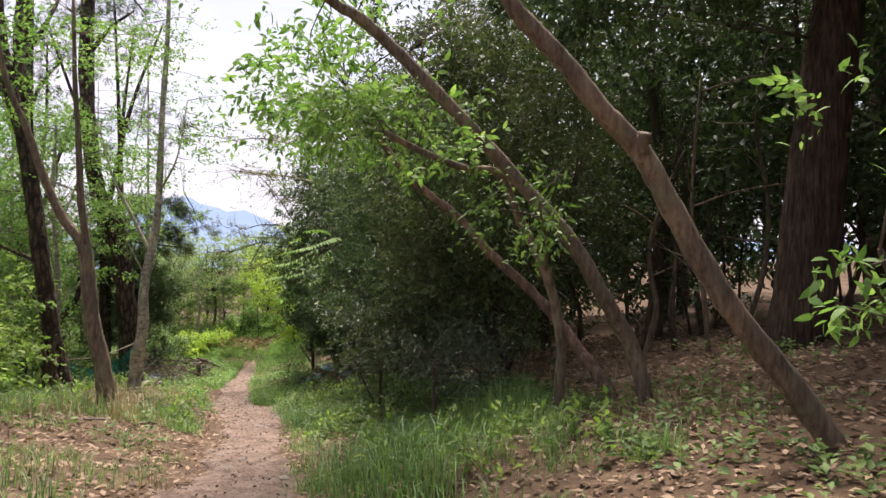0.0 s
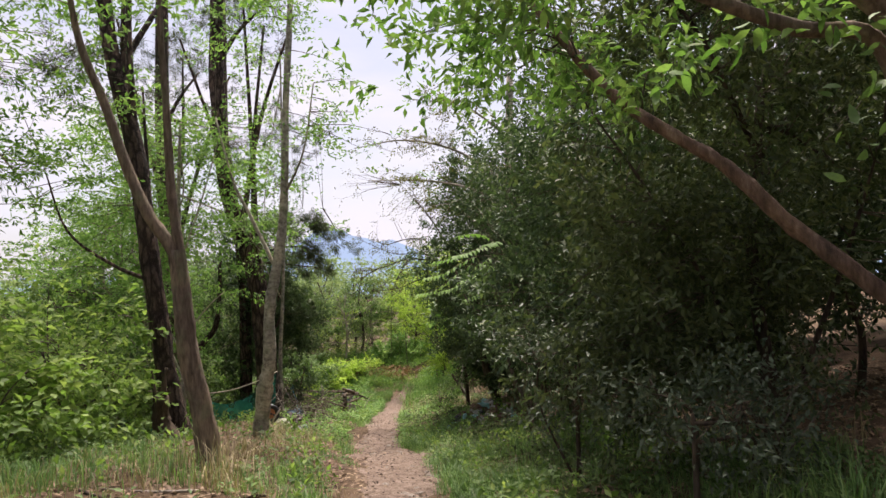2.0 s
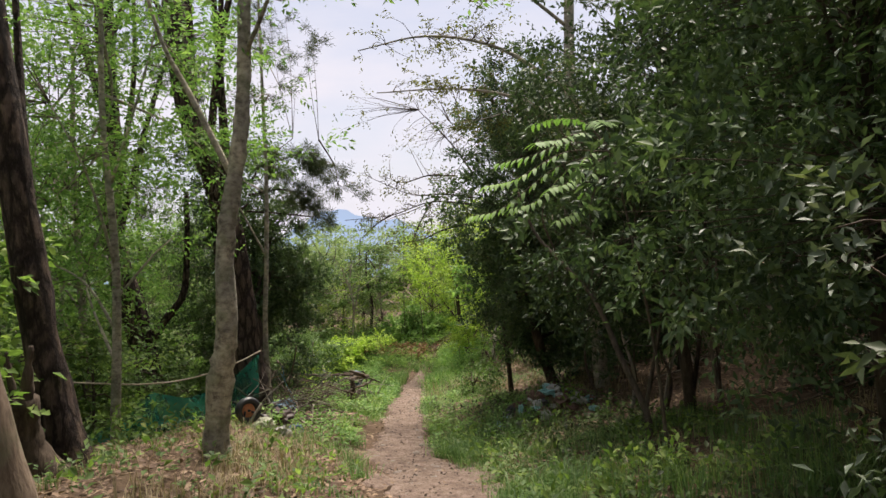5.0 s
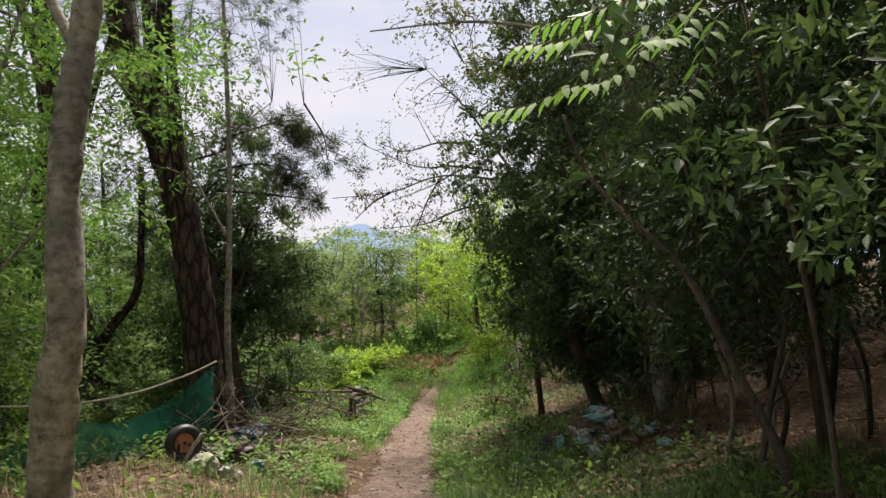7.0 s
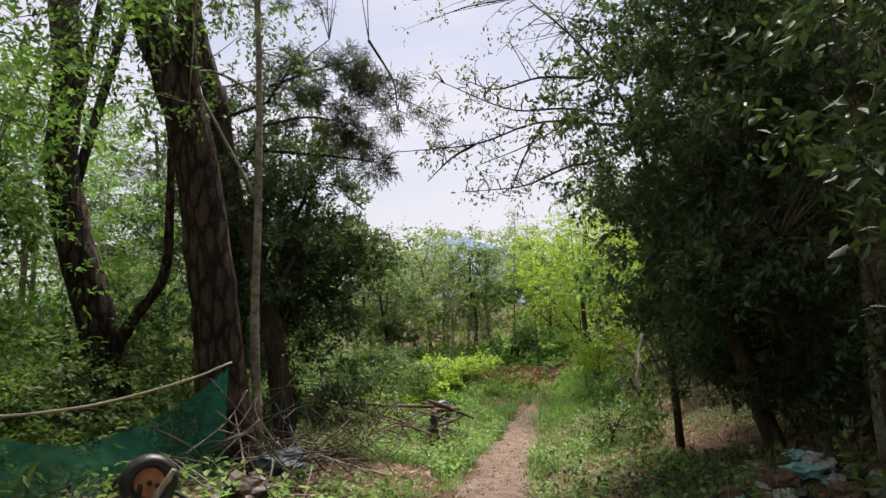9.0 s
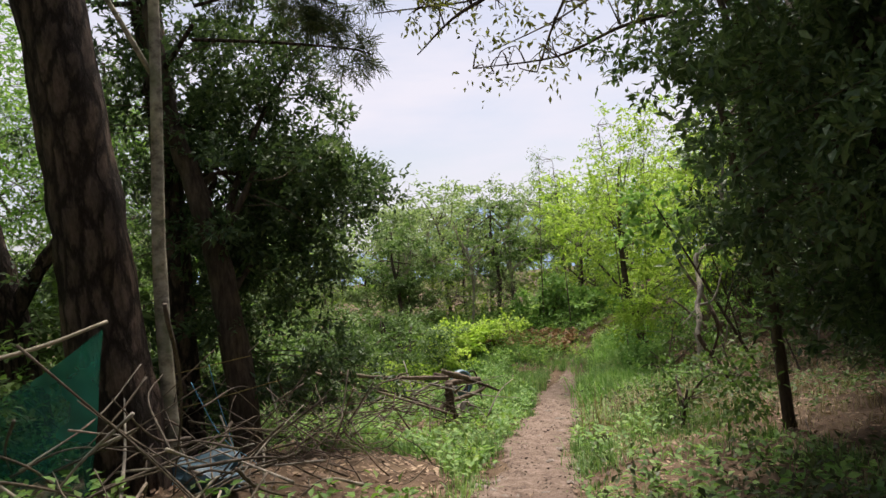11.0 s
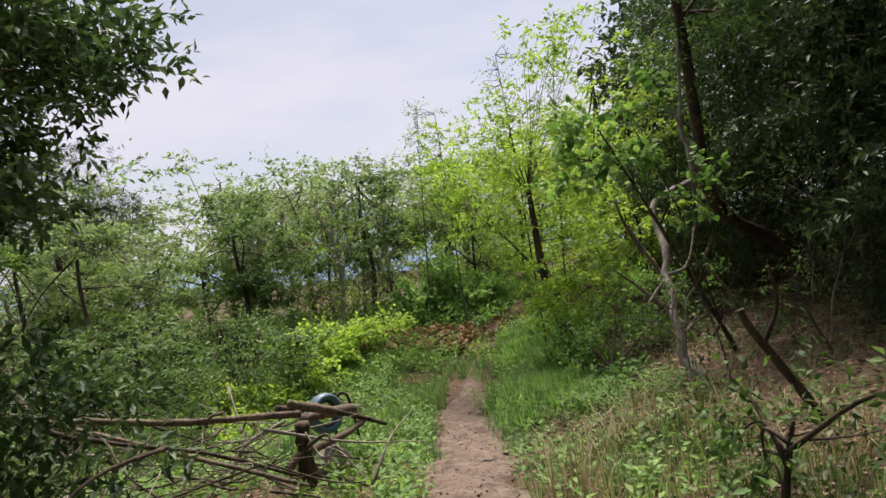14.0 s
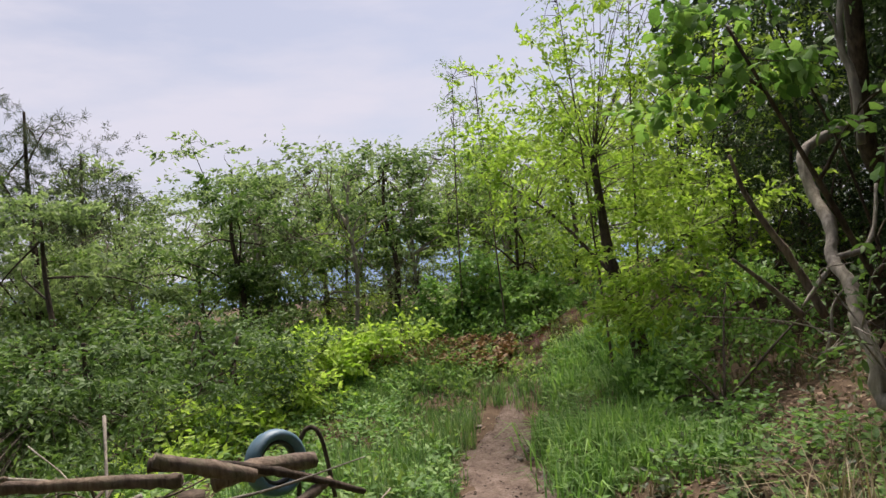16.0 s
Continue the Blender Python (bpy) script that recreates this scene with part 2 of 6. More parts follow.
LITTER = leaf_material("fallen_leaf", [(0.15, (0.075, 0.045, 0.03)), (0.5, (0.19, 0.122, 0.08)), (0.85, (0.36, 0.26, 0.175))], 0.1, 0.7)
RUST_LEAF = leaf_material("rust_bracken", [(0.15, (0.1, 0.055, 0.03)), (0.5, (0.22, 0.12, 0.065)), (0.85, (0.32, 0.2, 0.11))], 0.2, 0.7)
BARK_PINE = bark_material("pine_bark", (0.034, 0.024, 0.02), (0.085, 0.06, 0.049), (0.17, 0.122, 0.1), (17, 17, 5.5), 0.045, plates=True)
BARK_BROWN = bark_material("brown_bark", (0.07, 0.05, 0.04), (0.19, 0.145, 0.115), (0.28, 0.22, 0.175), (14, 14, 3), 0.012, moss=0.35)
BARK_GREY = bark_material("grey_bark", (0.1, 0.085, 0.07), (0.4, 0.365, 0.3), (0.52, 0.485, 0.41), (6, 6, 8), 0.02, moss=0.55)
BARK_DARK = bark_material("dark_bark", (0.03, 0.022, 0.018), (0.085, 0.064, 0.05), (0.14, 0.11, 0.09), (12, 12, 3), 0.015)
BARK_RED = bark_material("cracked_red_bark", (0.06, 0.04, 0.032), (0.2, 0.13, 0.1), (0.36, 0.27, 0.22), (9, 9, 2.5), 0.02)
BARK_CEDAR = bark_material("furrowed_bark", (0.02, 0.014, 0.011), (0.1, 0.067, 0.052), (0.2, 0.14, 0.11), (16, 16, 1.6), 0.06)
DEADWOOD = bark_material("dead_wood", (0.15, 0.13, 0.11), (0.32, 0.285, 0.245), (0.5, 0.46, 0.41), (12, 12, 2.5), 0.01)
TWIG = bark_material("twig_bark", (0.05, 0.04, 0.032), (0.13, 0.105, 0.085), (0.2, 0.17, 0.14), (20, 20, 4), 0.004)
SOIL = soil_material("forest_floor", [(0.3, (0.032, 0.022, 0.014)), (0.48, (0.086, 0.056, 0.036)), (0.62, (0.144, 0.101, 0.065)), (0.75, (0.086, 0.086, 0.040))], 2.2)
TRAIL = soil_material("trail_dirt", [(0.3, (0.07, 0.05, 0.038)), (0.46, (0.18, 0.13, 0.103)), (0.6, (0.29, 0.22, 0.18)), (0.74, (0.42, 0.345, 0.29))], 5.0, 26.0, 0.14)
STONE = soil_material("stone", [(0.3, (0.12, 0.1, 0.085)), (0.5, (0.25, 0.21, 0.18)), (0.7, (0.4, 0.36, 0.31))], 9.0, 80.0, 0.01)


# ---- mesh helpers ----
rng = np.random.default_rng(11)


def unit(v):
    return v / np.maximum(np.linalg.norm(v, axis=-1, keepdims=True), 1e-9)


def link_mesh(name, verts, faces, mat, parent=None, label="", smooth=False):
    """One mesh object from arrays; faces all have the same number of corners."""
    verts, faces = np.asarray(verts, np.float32), np.asarray(faces, np.int32)
    me = bpy.data.meshes.new(name)
    k = faces.shape[1]
    me.vertices.add(len(verts))
    me.vertices.foreach_set("co", verts.ravel())
    me.loops.add(faces.size)
    me.loops.foreach_set("vertex_index", faces.ravel())
    me.polygons.add(len(faces))
    me.polygons.foreach_set("loop_start", np.arange(0, faces.size, k, dtype=np.int32))
    if smooth:
        me.polygons.foreach_set("use_smooth", np.ones(len(faces), bool))
    me.materials.append(mat)
    me.update()
    ob = new(name, me)
    if parent is not None:
        ob.parent = parent
        ob.matrix_parent_inverse = parent.matrix_basis.inverted()
    if label:
        ob["label"] = label
    return ob


def joined(pieces):
    vs, fs, n = [], [], 0
    for v, f in pieces:
        vs.append(v)
        fs.append(np.asarray(f) + n)
        n += len(v)
    return np.concatenate(vs), np.concatenate(fs)


def spline(points, per=5):
    """A smooth curve through the points."""
    p = np.asarray(points, float)
    if len(p) < 3:
        s = np.linspace(0, 1, per + 1)[:, None]
        return p[0] * (1 - s) + p[-1] * s
    e = np.concatenate([[2 * p[0] - p[1]], p, [2 * p[-1] - p[-2]]])
    out = []
    for i in range(1, len(e) - 2):
        a, b, c, d = e[i - 1], e[i], e[i + 1], e[i + 2]
        s = np.linspace(0, 1, per, endpoint=False)[:, None]
        out.append(0.5 * (2 * b + (c - a) * s + (2 * a - 5 * b + 4 * c - d) * s ** 2 + (3 * b - a - 3 * c + d) * s ** 3))
    return np.concatenate(out + [p[-1:]])


def tube(points, r0, r1, sides=8, lump=0.0, flare=0.0, power=1.0, ridges=0):
    """A tapering round stem along the points, closed at both ends."""
    c = np.asarray(points, float)
    n = len(c)
    d = unit(np.gradient(c, axis=0))
    ref = np.array([0.31, 0.93, 0.2])
    a = unit(np.cross(d, ref))
    b = np.cross(d, a)
    s = np.linspace(0, 1, n)
    r = r0 + (r1 - r0) * s ** power
    r = r * (1 + flare * np.exp(-s * n * 0.45))
    ang = np.linspace(0, 2 * math.pi, sides, endpoint=False)
    rr = r[:, None] * np.ones(sides)
    if lump:
        rr = rr * (1 + lump * rng.normal(size=(n, 1)) * 0.5 + lump * rng.normal(size=(n, sides)))
    if ridges:
        wander = np.cumsum(rng.normal(size=(n, 1)) * 0.12, 0)
        rr = rr * (1 + 0.05 * np.abs(np.sin(ang[None] * ridges * 0.5 + wander)) + 0.03 * np.sin(ang[None] * ridges * 1.7 - wander * 2))
    v = c[:, None] + rr[..., None] * (np.cos(ang)[None, :, None] * a[:, None] + np.sin(ang)[None, :, None] * b[:, None])
    v = np.concatenate([v.reshape(-1, 3), c[:1], c[-1:]])
    i, j = np.meshgrid(np.arange(n - 1), np.arange(sides), indexing="ij")
    k = (j + 1) % sides
    f = np.stack([i * sides + j, i * sides + k, (i + 1) * sides + k, (i + 1) * sides + j], -1).reshape(-1, 4)
    q = np.arange(sides)
    e = n * sides
    cap0 = np.stack([np.full(sides, e), (q + 1) % sides, q, np.full(sides, e)], -1)
    cap1 = np.stack([np.full(sides, e + 1), (n - 1) * sides + q, (n - 1) * sides + (q + 1) % sides, np.full(sides, e + 1)], -1)
    tri = np.concatenate([cap0[:, :3], cap1[:, :3]])
    return v, np.concatenate([f[:, [0, 1, 2]], f[:, [0, 2, 3]], tri])


def leaf_mesh(base, way, normal, length, width, droop=0.12, fine=False):
    """Leaves as folded blades: base points, unit directions, rough normals, sizes."""
    n = len(base)
    side = unit(np.cross(way, normal))
    up = np.cross(side, way)
    L, W = np.broadcast_to(length, n)[:, None], np.broadcast_to(width, n)[:, None]
    tip = base + way * L - up * L * droop
    if fine:
        v = np.stack([base,
                      base + way * L * 0.28 + side * W * 0.42 + up * W * 0.12, base + way * L * 0.66 + side * W * 0.36 + up * (W * 0.1 - L * droop * 0.3), tip,
                      base + way * L * 0.66 - side * W * 0.36 + up * (W * 0.1 - L * droop * 0.3), base + way * L * 0.28 - side * W * 0.42 + up * W * 0.12], 1)
        f = np.array([[0, 1, 5], [1, 2, 5], [2, 4, 5], [2, 3, 4]])
    else:
        v = np.stack([base, base + way * L * 0.45 + side * W * 0.5 + up * W * 0.15, tip, base + way * L * 0.45 - side * W * 0.5 + up * W * 0.15], 1)
        f = np.array([[0, 1, 2], [0, 2, 3]])
    m = v.shape[1]
    return v.reshape(-1, 3), (f[None] + (np.arange(n) * m)[:, None, None]).reshape(-1, 3)


def sprays(centres, outward, radius, twigs, leaves, size, aspect, upness=0.6, hang=0.0, fine=False, flat=1.0):
    """Leaves in sprays: twigs from each centre, leaves along each twig."""
    n = len(centres) * twigs * leaves
    c = np.repeat(centres, twigs * leaves, 0)
    o = np.repeat(np.repeat(outward, twigs, 0) + rng.normal(size=(len(centres) * twigs, 3)) * 0.75 - np.array([0, 0, hang]), leaves, 0)
    o = unit(unit(o) * np.array([1, 1, flat]))
    s = np.tile((np.arange(leaves) + 0.6) / leaves, len(centres) * twigs)[:, None] + rng.normal(size=(n, 1)) * 0.06
    base = c + o * s * radius + rng.normal(size=(n, 3)) * radius * 0.05
    way = unit(o * 0.7 + rng.normal(size=(n, 3)) * np.array([0.7, 0.7, 0.3 + 0.4 * flat]) - np.array([0, 0, 0.15]))
    nor = unit(rng.normal(size=(n, 3)) * 0.8 + np.array([0, 0, upness * 1.6]))
    L = size * (0.65 + 0.6 * rng.random(n))
    return leaf_mesh(base, way, nor, L, L * aspect, fine=fine)


def ellipsoid_points(blob, gap=0.0):
    """Clump centres in an egg-shaped volume: boughs near its outside, each a flattened cluster, with gaps between."""
    cx, cy, cz, rx, ry, rz, n = blob
    size = np.array([rx, ry, rz])
    boughs = max(3, int(n / 6))
    d = unit(rng.normal(size=(boughs, 3)))
    r = rng.random((boughs, 1)) ** 0.38
    wob = 1 + 0.22 * np.sin(d[:, :1] * 5.1 + cx) * np.sin(d[:, 1:2] * 4.3 + cy) + 0.14 * np.sin(d[:, 2:] * 9 + cz) + rng.normal(size=r.shape) * 0.08
    nuclei = d * r * wob * size
    pick = rng.integers(boughs, size=n)
    spread = (0.62 - 0.25 * min(gap, 0.6)) * (rx * ry * rz / boughs) ** (1 / 3)
    q = nuclei[pick] + rng.normal(size=(n, 3)) * spread * np.array([1.0, 1.0, 0.5])
    q[:, 2] -= 0.1 * np.linalg.norm((q - nuclei[pick])[:, :2], axis=1)
    out = unit(d[pick] * 0.7 + unit(q - nuclei[pick]) * 0.6)
    return q + np.array([cx, cy, cz]), out


def thing(name, at, label, category, group="", kind=""):
    ob = new(name)
    ob.empty_display_size = 0.2
    ob.matrix_basis = Matrix.Translation(at)
    return tagged(ob, label, category, group, kind)


def tree(name, label, category, trunk, r0, r1, blobs, leaf, size, bark, limbs=4, twigs=3, leaves=9, spray=0.32, aspect=0.42, gap=0.15, extra=(), twig_share=0.25, group="", hang=0.0, fine=False, upness=0.6, lump=0.05, flare=0.35, sides=10, grounded=True, ridges=0, flat=1.0):
    """A tree or shrub: trunk, limbs, fine twigs and a crown of leaf sprays. extra: given limbs (points, r0, r1)."""
    t = thing(name, trunk[0], label, category, group)
    base = np.asarray(trunk, float).copy()
    foot = base[:1] - [[0, 0, 0.15]]
    if grounded:
        foot[0, 2] = min(foot[0, 2], float(land(foot[0, 0], foot[0, 1])) - 0.12)
    base = np.concatenate([foot, base])
    line = spline(base, 6)
    link_mesh("trunk", *tube(line, r0, r1, sides, lump, flare, ridges=ridges), bark, t, smooth=True)
    cs, ds = [], []
    for b in blobs:
        c, d = ellipsoid_points(b, gap)
        cs.append(c)
        ds.append(d)
    for pts, a, b in extra:
        link_mesh("limb", *tube(spline(pts, 5), a, b, 7, lump), bark, t, smooth=True)
    if cs:
        c, d = np.concatenate(cs), np.concatenate(ds)
        arms = [line] + [spline(p, 5) for p, a, b in extra]
        for i in range(limbs):
            target = c[rng.integers(len(c))]
            w = line[int(len(line) * (0.35 + 0.6 * rng.random()))]
            k = (w + target) / 2 + np.array([*rng.normal(size=2) * 0.12, 0.15])
            pts = spline([w, k, target], 5)
            arms.append(pts)
            rr = r1 * 0.45 + 0.012
            link_mesh("limb", *tube(pts, rr, rr * 0.3, 6, lump), bark, t, smooth=True)
        joints = np.concatenate(arms)
        pieces = []
        for i in rng.permutation(len(c))[: int(len(c) * twig_share)]:
            w = joints[np.argmin(((joints - c[i]) ** 2).sum(1) + 0.15 * rng.random(len(joints)))]
            k = (w + c[i]) / 2 + rng.normal(size=3) * 0.06 + np.array([0, 0, 0.05])
            pieces.append(tube(spline([w, k, c[i]], 2), 0.009, 0.003, 3))
        if pieces:
            tagged(link_mesh("twig_mass", *joined(pieces), TWIG, t), kind="stuff")
        v = sprays(c, d, spray, twigs, leaves, size, aspect, upness, hang, fine, flat)
        tagged(link_mesh("crown", *v, leaf, t), kind="stuff")
    return t


# ---- the lie of the land ----
PATH_Y = np.array([-60, -30, 0, 6.07, 12.1, 15.6, 18.1, 21.3, 23.6, 28.3, 31.5, 34.0, 38.0, 44.0, 60.0, 100.0, 300.0, 4000.0])
PATH_X = np.array([6, 4, 0, -1.8, -3.15, -4.28, -5.32, -6.22, -6.88, -7.95, -8.72, -8.94, -9.4, -15, -20, -30, -60, -60])
PATH_Z = np.array([6, 3.6, 0, -0.79, -1.62, -2.24, -2.68, -2.98, -3.26, -3.93, -4.2, -4.08, -3.15, -3.5, -6.0, -11.0, -30.0, -30.0])
_yy = np.linspace(-60, 120, 1801)
_k = np.exp(-np.linspace(-2.5, 2.5, 21) ** 2)
_k /= _k.sum()
_cx = np.convolve(np.pad(np.interp(_yy, PATH_Y, PATH_X), 10, "edge"), _k, "valid")
_cz = np.convolve(np.pad(np.interp(_yy, PATH_Y, PATH_Z), 10, "edge"), _k, "valid")


def trail_x(y):
    return np.where(np.abs(y) < 55, np.interp(y, _yy, _cx), np.interp(y, PATH_Y, PATH_X))


def trail_z(y):
    return np.where(np.abs(y) < 55, np.interp(y, _yy, _cz), np.interp(y, PATH_Y, PATH_Z))


def step(a, b, v):
    s = np.clip((v - a) / (b - a), 0, 1)
    return s * s * (3 - 2 * s)


def land(x, y, rough=True):
    """Height of the ground."""
    x, y = np.asarray(x, float), np.asarray(y, float)
    d = x - trail_x(y)
    right = np.clip(d - 0.55, 0, None)
    left = np.clip(-d - 0.55, 0, None)
    rise = 0.23 * np.minimum(right, 9) + 0.10 * np.clip(right - 9, 0, 25)
    near = 1 - step(19.0, 24.0, y)
    bank = near * (0.24 * np.minimum(left, 2.0)) - 0.13 * np.clip(left - 2.6, 0, 26) - 0.02 * np.clip(left - 29, 0, 600)
    z = trail_z(y) + rise * (1 - 0.75 * step(36, 60, y)) + bank
    z = z + 0.42 * np.exp(-((x + 3.25) / 0.6) ** 2 - ((y - 19.4) / 0.45) ** 2)
    if rough:
        k = np.clip(np.abs(d) / 0.8, 0.25, 1)
        z = z + k * (0.035 * np.sin(x * 2.1 + 0.7 * y) * np.sin(y * 1.7 - 0.4 * x) + 0.02 * np.sin(x * 5.3 + 1) * np.sin(y * 4.7) + 0.012 * np.sin(x * 11 + y * 3) * np.sin(y * 9.7 - x * 2))
    return z


def on_land(x, y, dz=0.0):
    return (x, y, float(land(x, y)) + dz)


def axis(lo, hi, fine, far):
    mid = np.arange(lo, hi, fine)
    grow = fine * 1.22 ** np.arange(1, 60)
    out = np.cumsum(grow)
    out = out[out < far]
    return np.concatenate([(lo - out)[::-1], mid, mid[-1] + out])


gx, gy = axis(-13.0, 4.0, 0.11, 2600), axis(1.0, 37.0, 0.13, 2600)
GX, GY = np.meshgrid(gx, gy)
gv = np.stack([GX, GY, land(GX, GY) + rng.normal(size=GX.shape) * 0.006], -1).reshape(-1, 3)
gi, gj = np.meshgrid(np.arange(len(gy) - 1), np.arange(len(gx) - 1), indexing="ij")
gk = gi * len(gx) + gj
tagged(link_mesh("ground", gv, np.stack([gk, gk + 1, gk + 1 + len(gx), gk + len(gx)], -1).reshape(-1, 4), SOIL, smooth=True), "brown leaf-strewn forest floor sloping down a hillside", "ground", kind="structure")

# the trodden trail, with ragged edges that run under the litter
ty = np.arange(-6, 35.2, 0.045)
ts = np.linspace(-1, 1, 31)
TY, TS = np.meshgrid(ty, ts, indexing="ij")
half = np.interp(TY, [-6, 3, 9, 12, 13.5, 15.6, 17.5, 19.2, 20.5, 22, 25, 29, 31, 32.2, 33, 34, 35.2], [0.8, 0.74, 0.5, 0.56, 0.7, 0.9, 0.78, 0.54, 0.46, 0.48, 0.54, 0.58, 0.52, 0.4, 0.27, 0.16, 0.03])
half = half * (1 + 0.13 * np.sin(TY * 2.7 + TS * 2) + 0.13 * np.sin(TY * 0.83 + 2.2 * np.sign(TS)) + 0.1 * np.sin(TY * 7.1 + 3 * np.sign(TS)) + 0.07 * np.sin(TY * 17 + 5 * np.sign(TS)) + 0.1 * np.sin(TY * 1.9 + 2 * np.sign(TS)))
TX = trail_x(TY) + TS * half
tz = land(TX, TY) + 0.034 - 0.11 * np.abs(TS) ** 7 + rng.normal(size=TX.shape) * 0.005 + 0.014 * np.sin(TX * 7 + TY * 3) * np.sin(TY * 5.1 - TX * 2) + 0.009 * np.sin(TX * 23 + TY * 11 + 2 * np.sin(TY * 3)) * np.sin(TY * 17 - TX * 13 + 2 * np.sin(TX * 5)) + 0.006 * np.sin(TX * 15 + TY * 9) * np.sin(TY * 12 - TX * 7)
ti, tj = np.meshgrid(np.arange(len(ty) - 1), np.arange(len(ts) - 1), indexing="ij")
tk = ti * len(ts) + tj
tagged(link_mesh("trail", np.stack([TX, TY, tz], -1).reshape(-1, 3), np.stack([tk, tk + 1, tk + 1 + len(ts), tk + len(ts)], -1).reshape(-1, 4), TRAIL, smooth=True), "narrow trodden path of pale brown bare earth", "path", kind="structure")

# far mountain ridge, its blue haze painted as a glowing colour
def far_ridge(name, dist, az0, az1, crest, mat, label):
    az = np.radians(np.linspace(az0, az1, 160))
    h = np.array([crest(math.degrees(a)) for a in az])
    prof = np.linspace(0, 1, 9)
    v = []
    for s in prof:
        rad = dist + 500 * s
        z = -60 + (np.tan(np.radians(h)) * (dist + 500) + 60) * s ** 0.8
        v.append(np.stack([np.sin(az) * rad, np.cos(az) * rad, z], -1))
    v = np.stack(v).reshape(-1, 3)
    i, j = np.meshgrid(np.arange(8), np.arange(159), indexing="ij")
    k = i * 160 + j
    return tagged(link_mesh(name, v, np.stack([k, k + 1, k + 161, k + 160], -1).reshape(-1, 4), mat, smooth=True), label, "mountain", kind="structure")


# emission holds the haze colour, so sun and sky do not shade the ridge
def painted_haze_material(name, colour, glow):
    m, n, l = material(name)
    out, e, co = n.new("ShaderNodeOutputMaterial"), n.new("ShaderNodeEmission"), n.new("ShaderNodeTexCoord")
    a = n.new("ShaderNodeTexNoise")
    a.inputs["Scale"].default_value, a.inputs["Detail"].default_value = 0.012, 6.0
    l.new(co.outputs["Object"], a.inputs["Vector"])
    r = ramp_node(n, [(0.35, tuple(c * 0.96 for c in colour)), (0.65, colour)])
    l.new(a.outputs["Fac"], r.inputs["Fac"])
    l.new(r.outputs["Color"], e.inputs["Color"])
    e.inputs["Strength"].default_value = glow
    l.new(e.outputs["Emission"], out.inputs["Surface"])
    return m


far_ridge("backdrop_mountain", 1500, -75, 30, lambda a: 0.7 + 3.3 * math.exp(-((a + 20.5) / 4.2) ** 2) + 1.5 * math.exp(-((a + 15.0) / 2.2) ** 2) + 0.12 * math.sin(a * 3.1) + 0.6 * math.exp(-((a + 9) / 4) ** 2), painted_haze_material("mountain_painted_haze", (0.27, 0.37, 0.54), 1.0), "distant blue mountain ridge beyond the valley, its haze painted in")

# ---- measured trees beside the trail ----
tree("forked_tree", "slim brown-barked tree forking into two stems beside the trail", "tree",
     [(-4.77, 10.1, -0.98), (-4.81, 10.07, -0.42), (-4.94, 10.01, 0.23), (-4.98, 9.97, 0.88), (-5.02, 9.94, 1.37)], 0.15, 0.088,
     [(-5.9, 9.6, 4.6, 1.6, 1.2, 1.1, 90), (-5.0, 9.8, 4.9, 1.2, 1.2, 0.9, 70)], LEAF_BRIGHT, 0.085, BARK_BROWN, limbs=0, leaves=6, gap=0.4, twig_share=0.2, flat=0.5,
     extra=[([(-4.99, 9.96, 1.05), (-5.06, 9.92, 1.4), (-5.29, 9.86, 1.75), (-5.52, 9.78, 2.36), (-5.7, 9.72, 2.96), (-5.93, 9.64, 3.62), (-6.1, 9.6, 4.6)], 0.083, 0.03),
            ([(-4.97, 9.97, 0.95), (-4.98, 9.93, 1.4), (-5.05, 9.91, 1.96), (-5.06, 9.87, 2.77), (-5.09, 9.83, 3.58), (-5.1, 9.8, 4.8)], 0.066, 0.024)])
tree("pine", "dark rough-barked trunk with an ivy-grown foot among the shrubs", "tree",
     [(-6.8, 13.0, -1.6), (-7.1, 13.0, -0.6), (-7.34, 13.0, 1.05), (-7.62, 13.0, 3.08), (-7.95, 13.0, 4.37), (-8.15, 13.0, 5.6), (-8.3, 13.0, 8.5)], 0.19, 0.1,
     [(-8.6, 13.2, 7.0, 2.0, 1.8, 1.2, 150), (-8.9, 13.6, 4.6, 1.3, 1.2, 0.5, 60)], NEEDLE, 0.13, BARK_PINE, limbs=5, twigs=4, leaves=14, aspect=0.06, spray=0.22, gap=0.4, sides=12,
     extra=[([(-7.34, 13.0, 1.05), (-8.0, 12.9, 1.35), (-8.7, 12.8, 1.9), (-9.1, 12.8, 2.9)], 0.035, 0.012)])
shoot = [(-6.75, 12.6, -1.35), (-6.95, 12.55, -1.0), (-6.9, 12.5, -0.62)]
tree("broken_stump", "dark jagged rotten stump against the tree's foot", "stump", shoot, 0.17, 0.11, [], LEAF_DARK, 0.1, BARK_DARK, lump=0.14, flare=0.5, extra=[([(-6.9, 12.5, -0.7), (-6.85, 12.48, -0.45), (-6.8, 12.48, -0.2)], 0.06, 0.02), ([(-6.98, 12.5, -0.7), (-7.05, 12.5, -0.4), (-7.06, 12.5, -0.25)], 0.04, 0.015)])
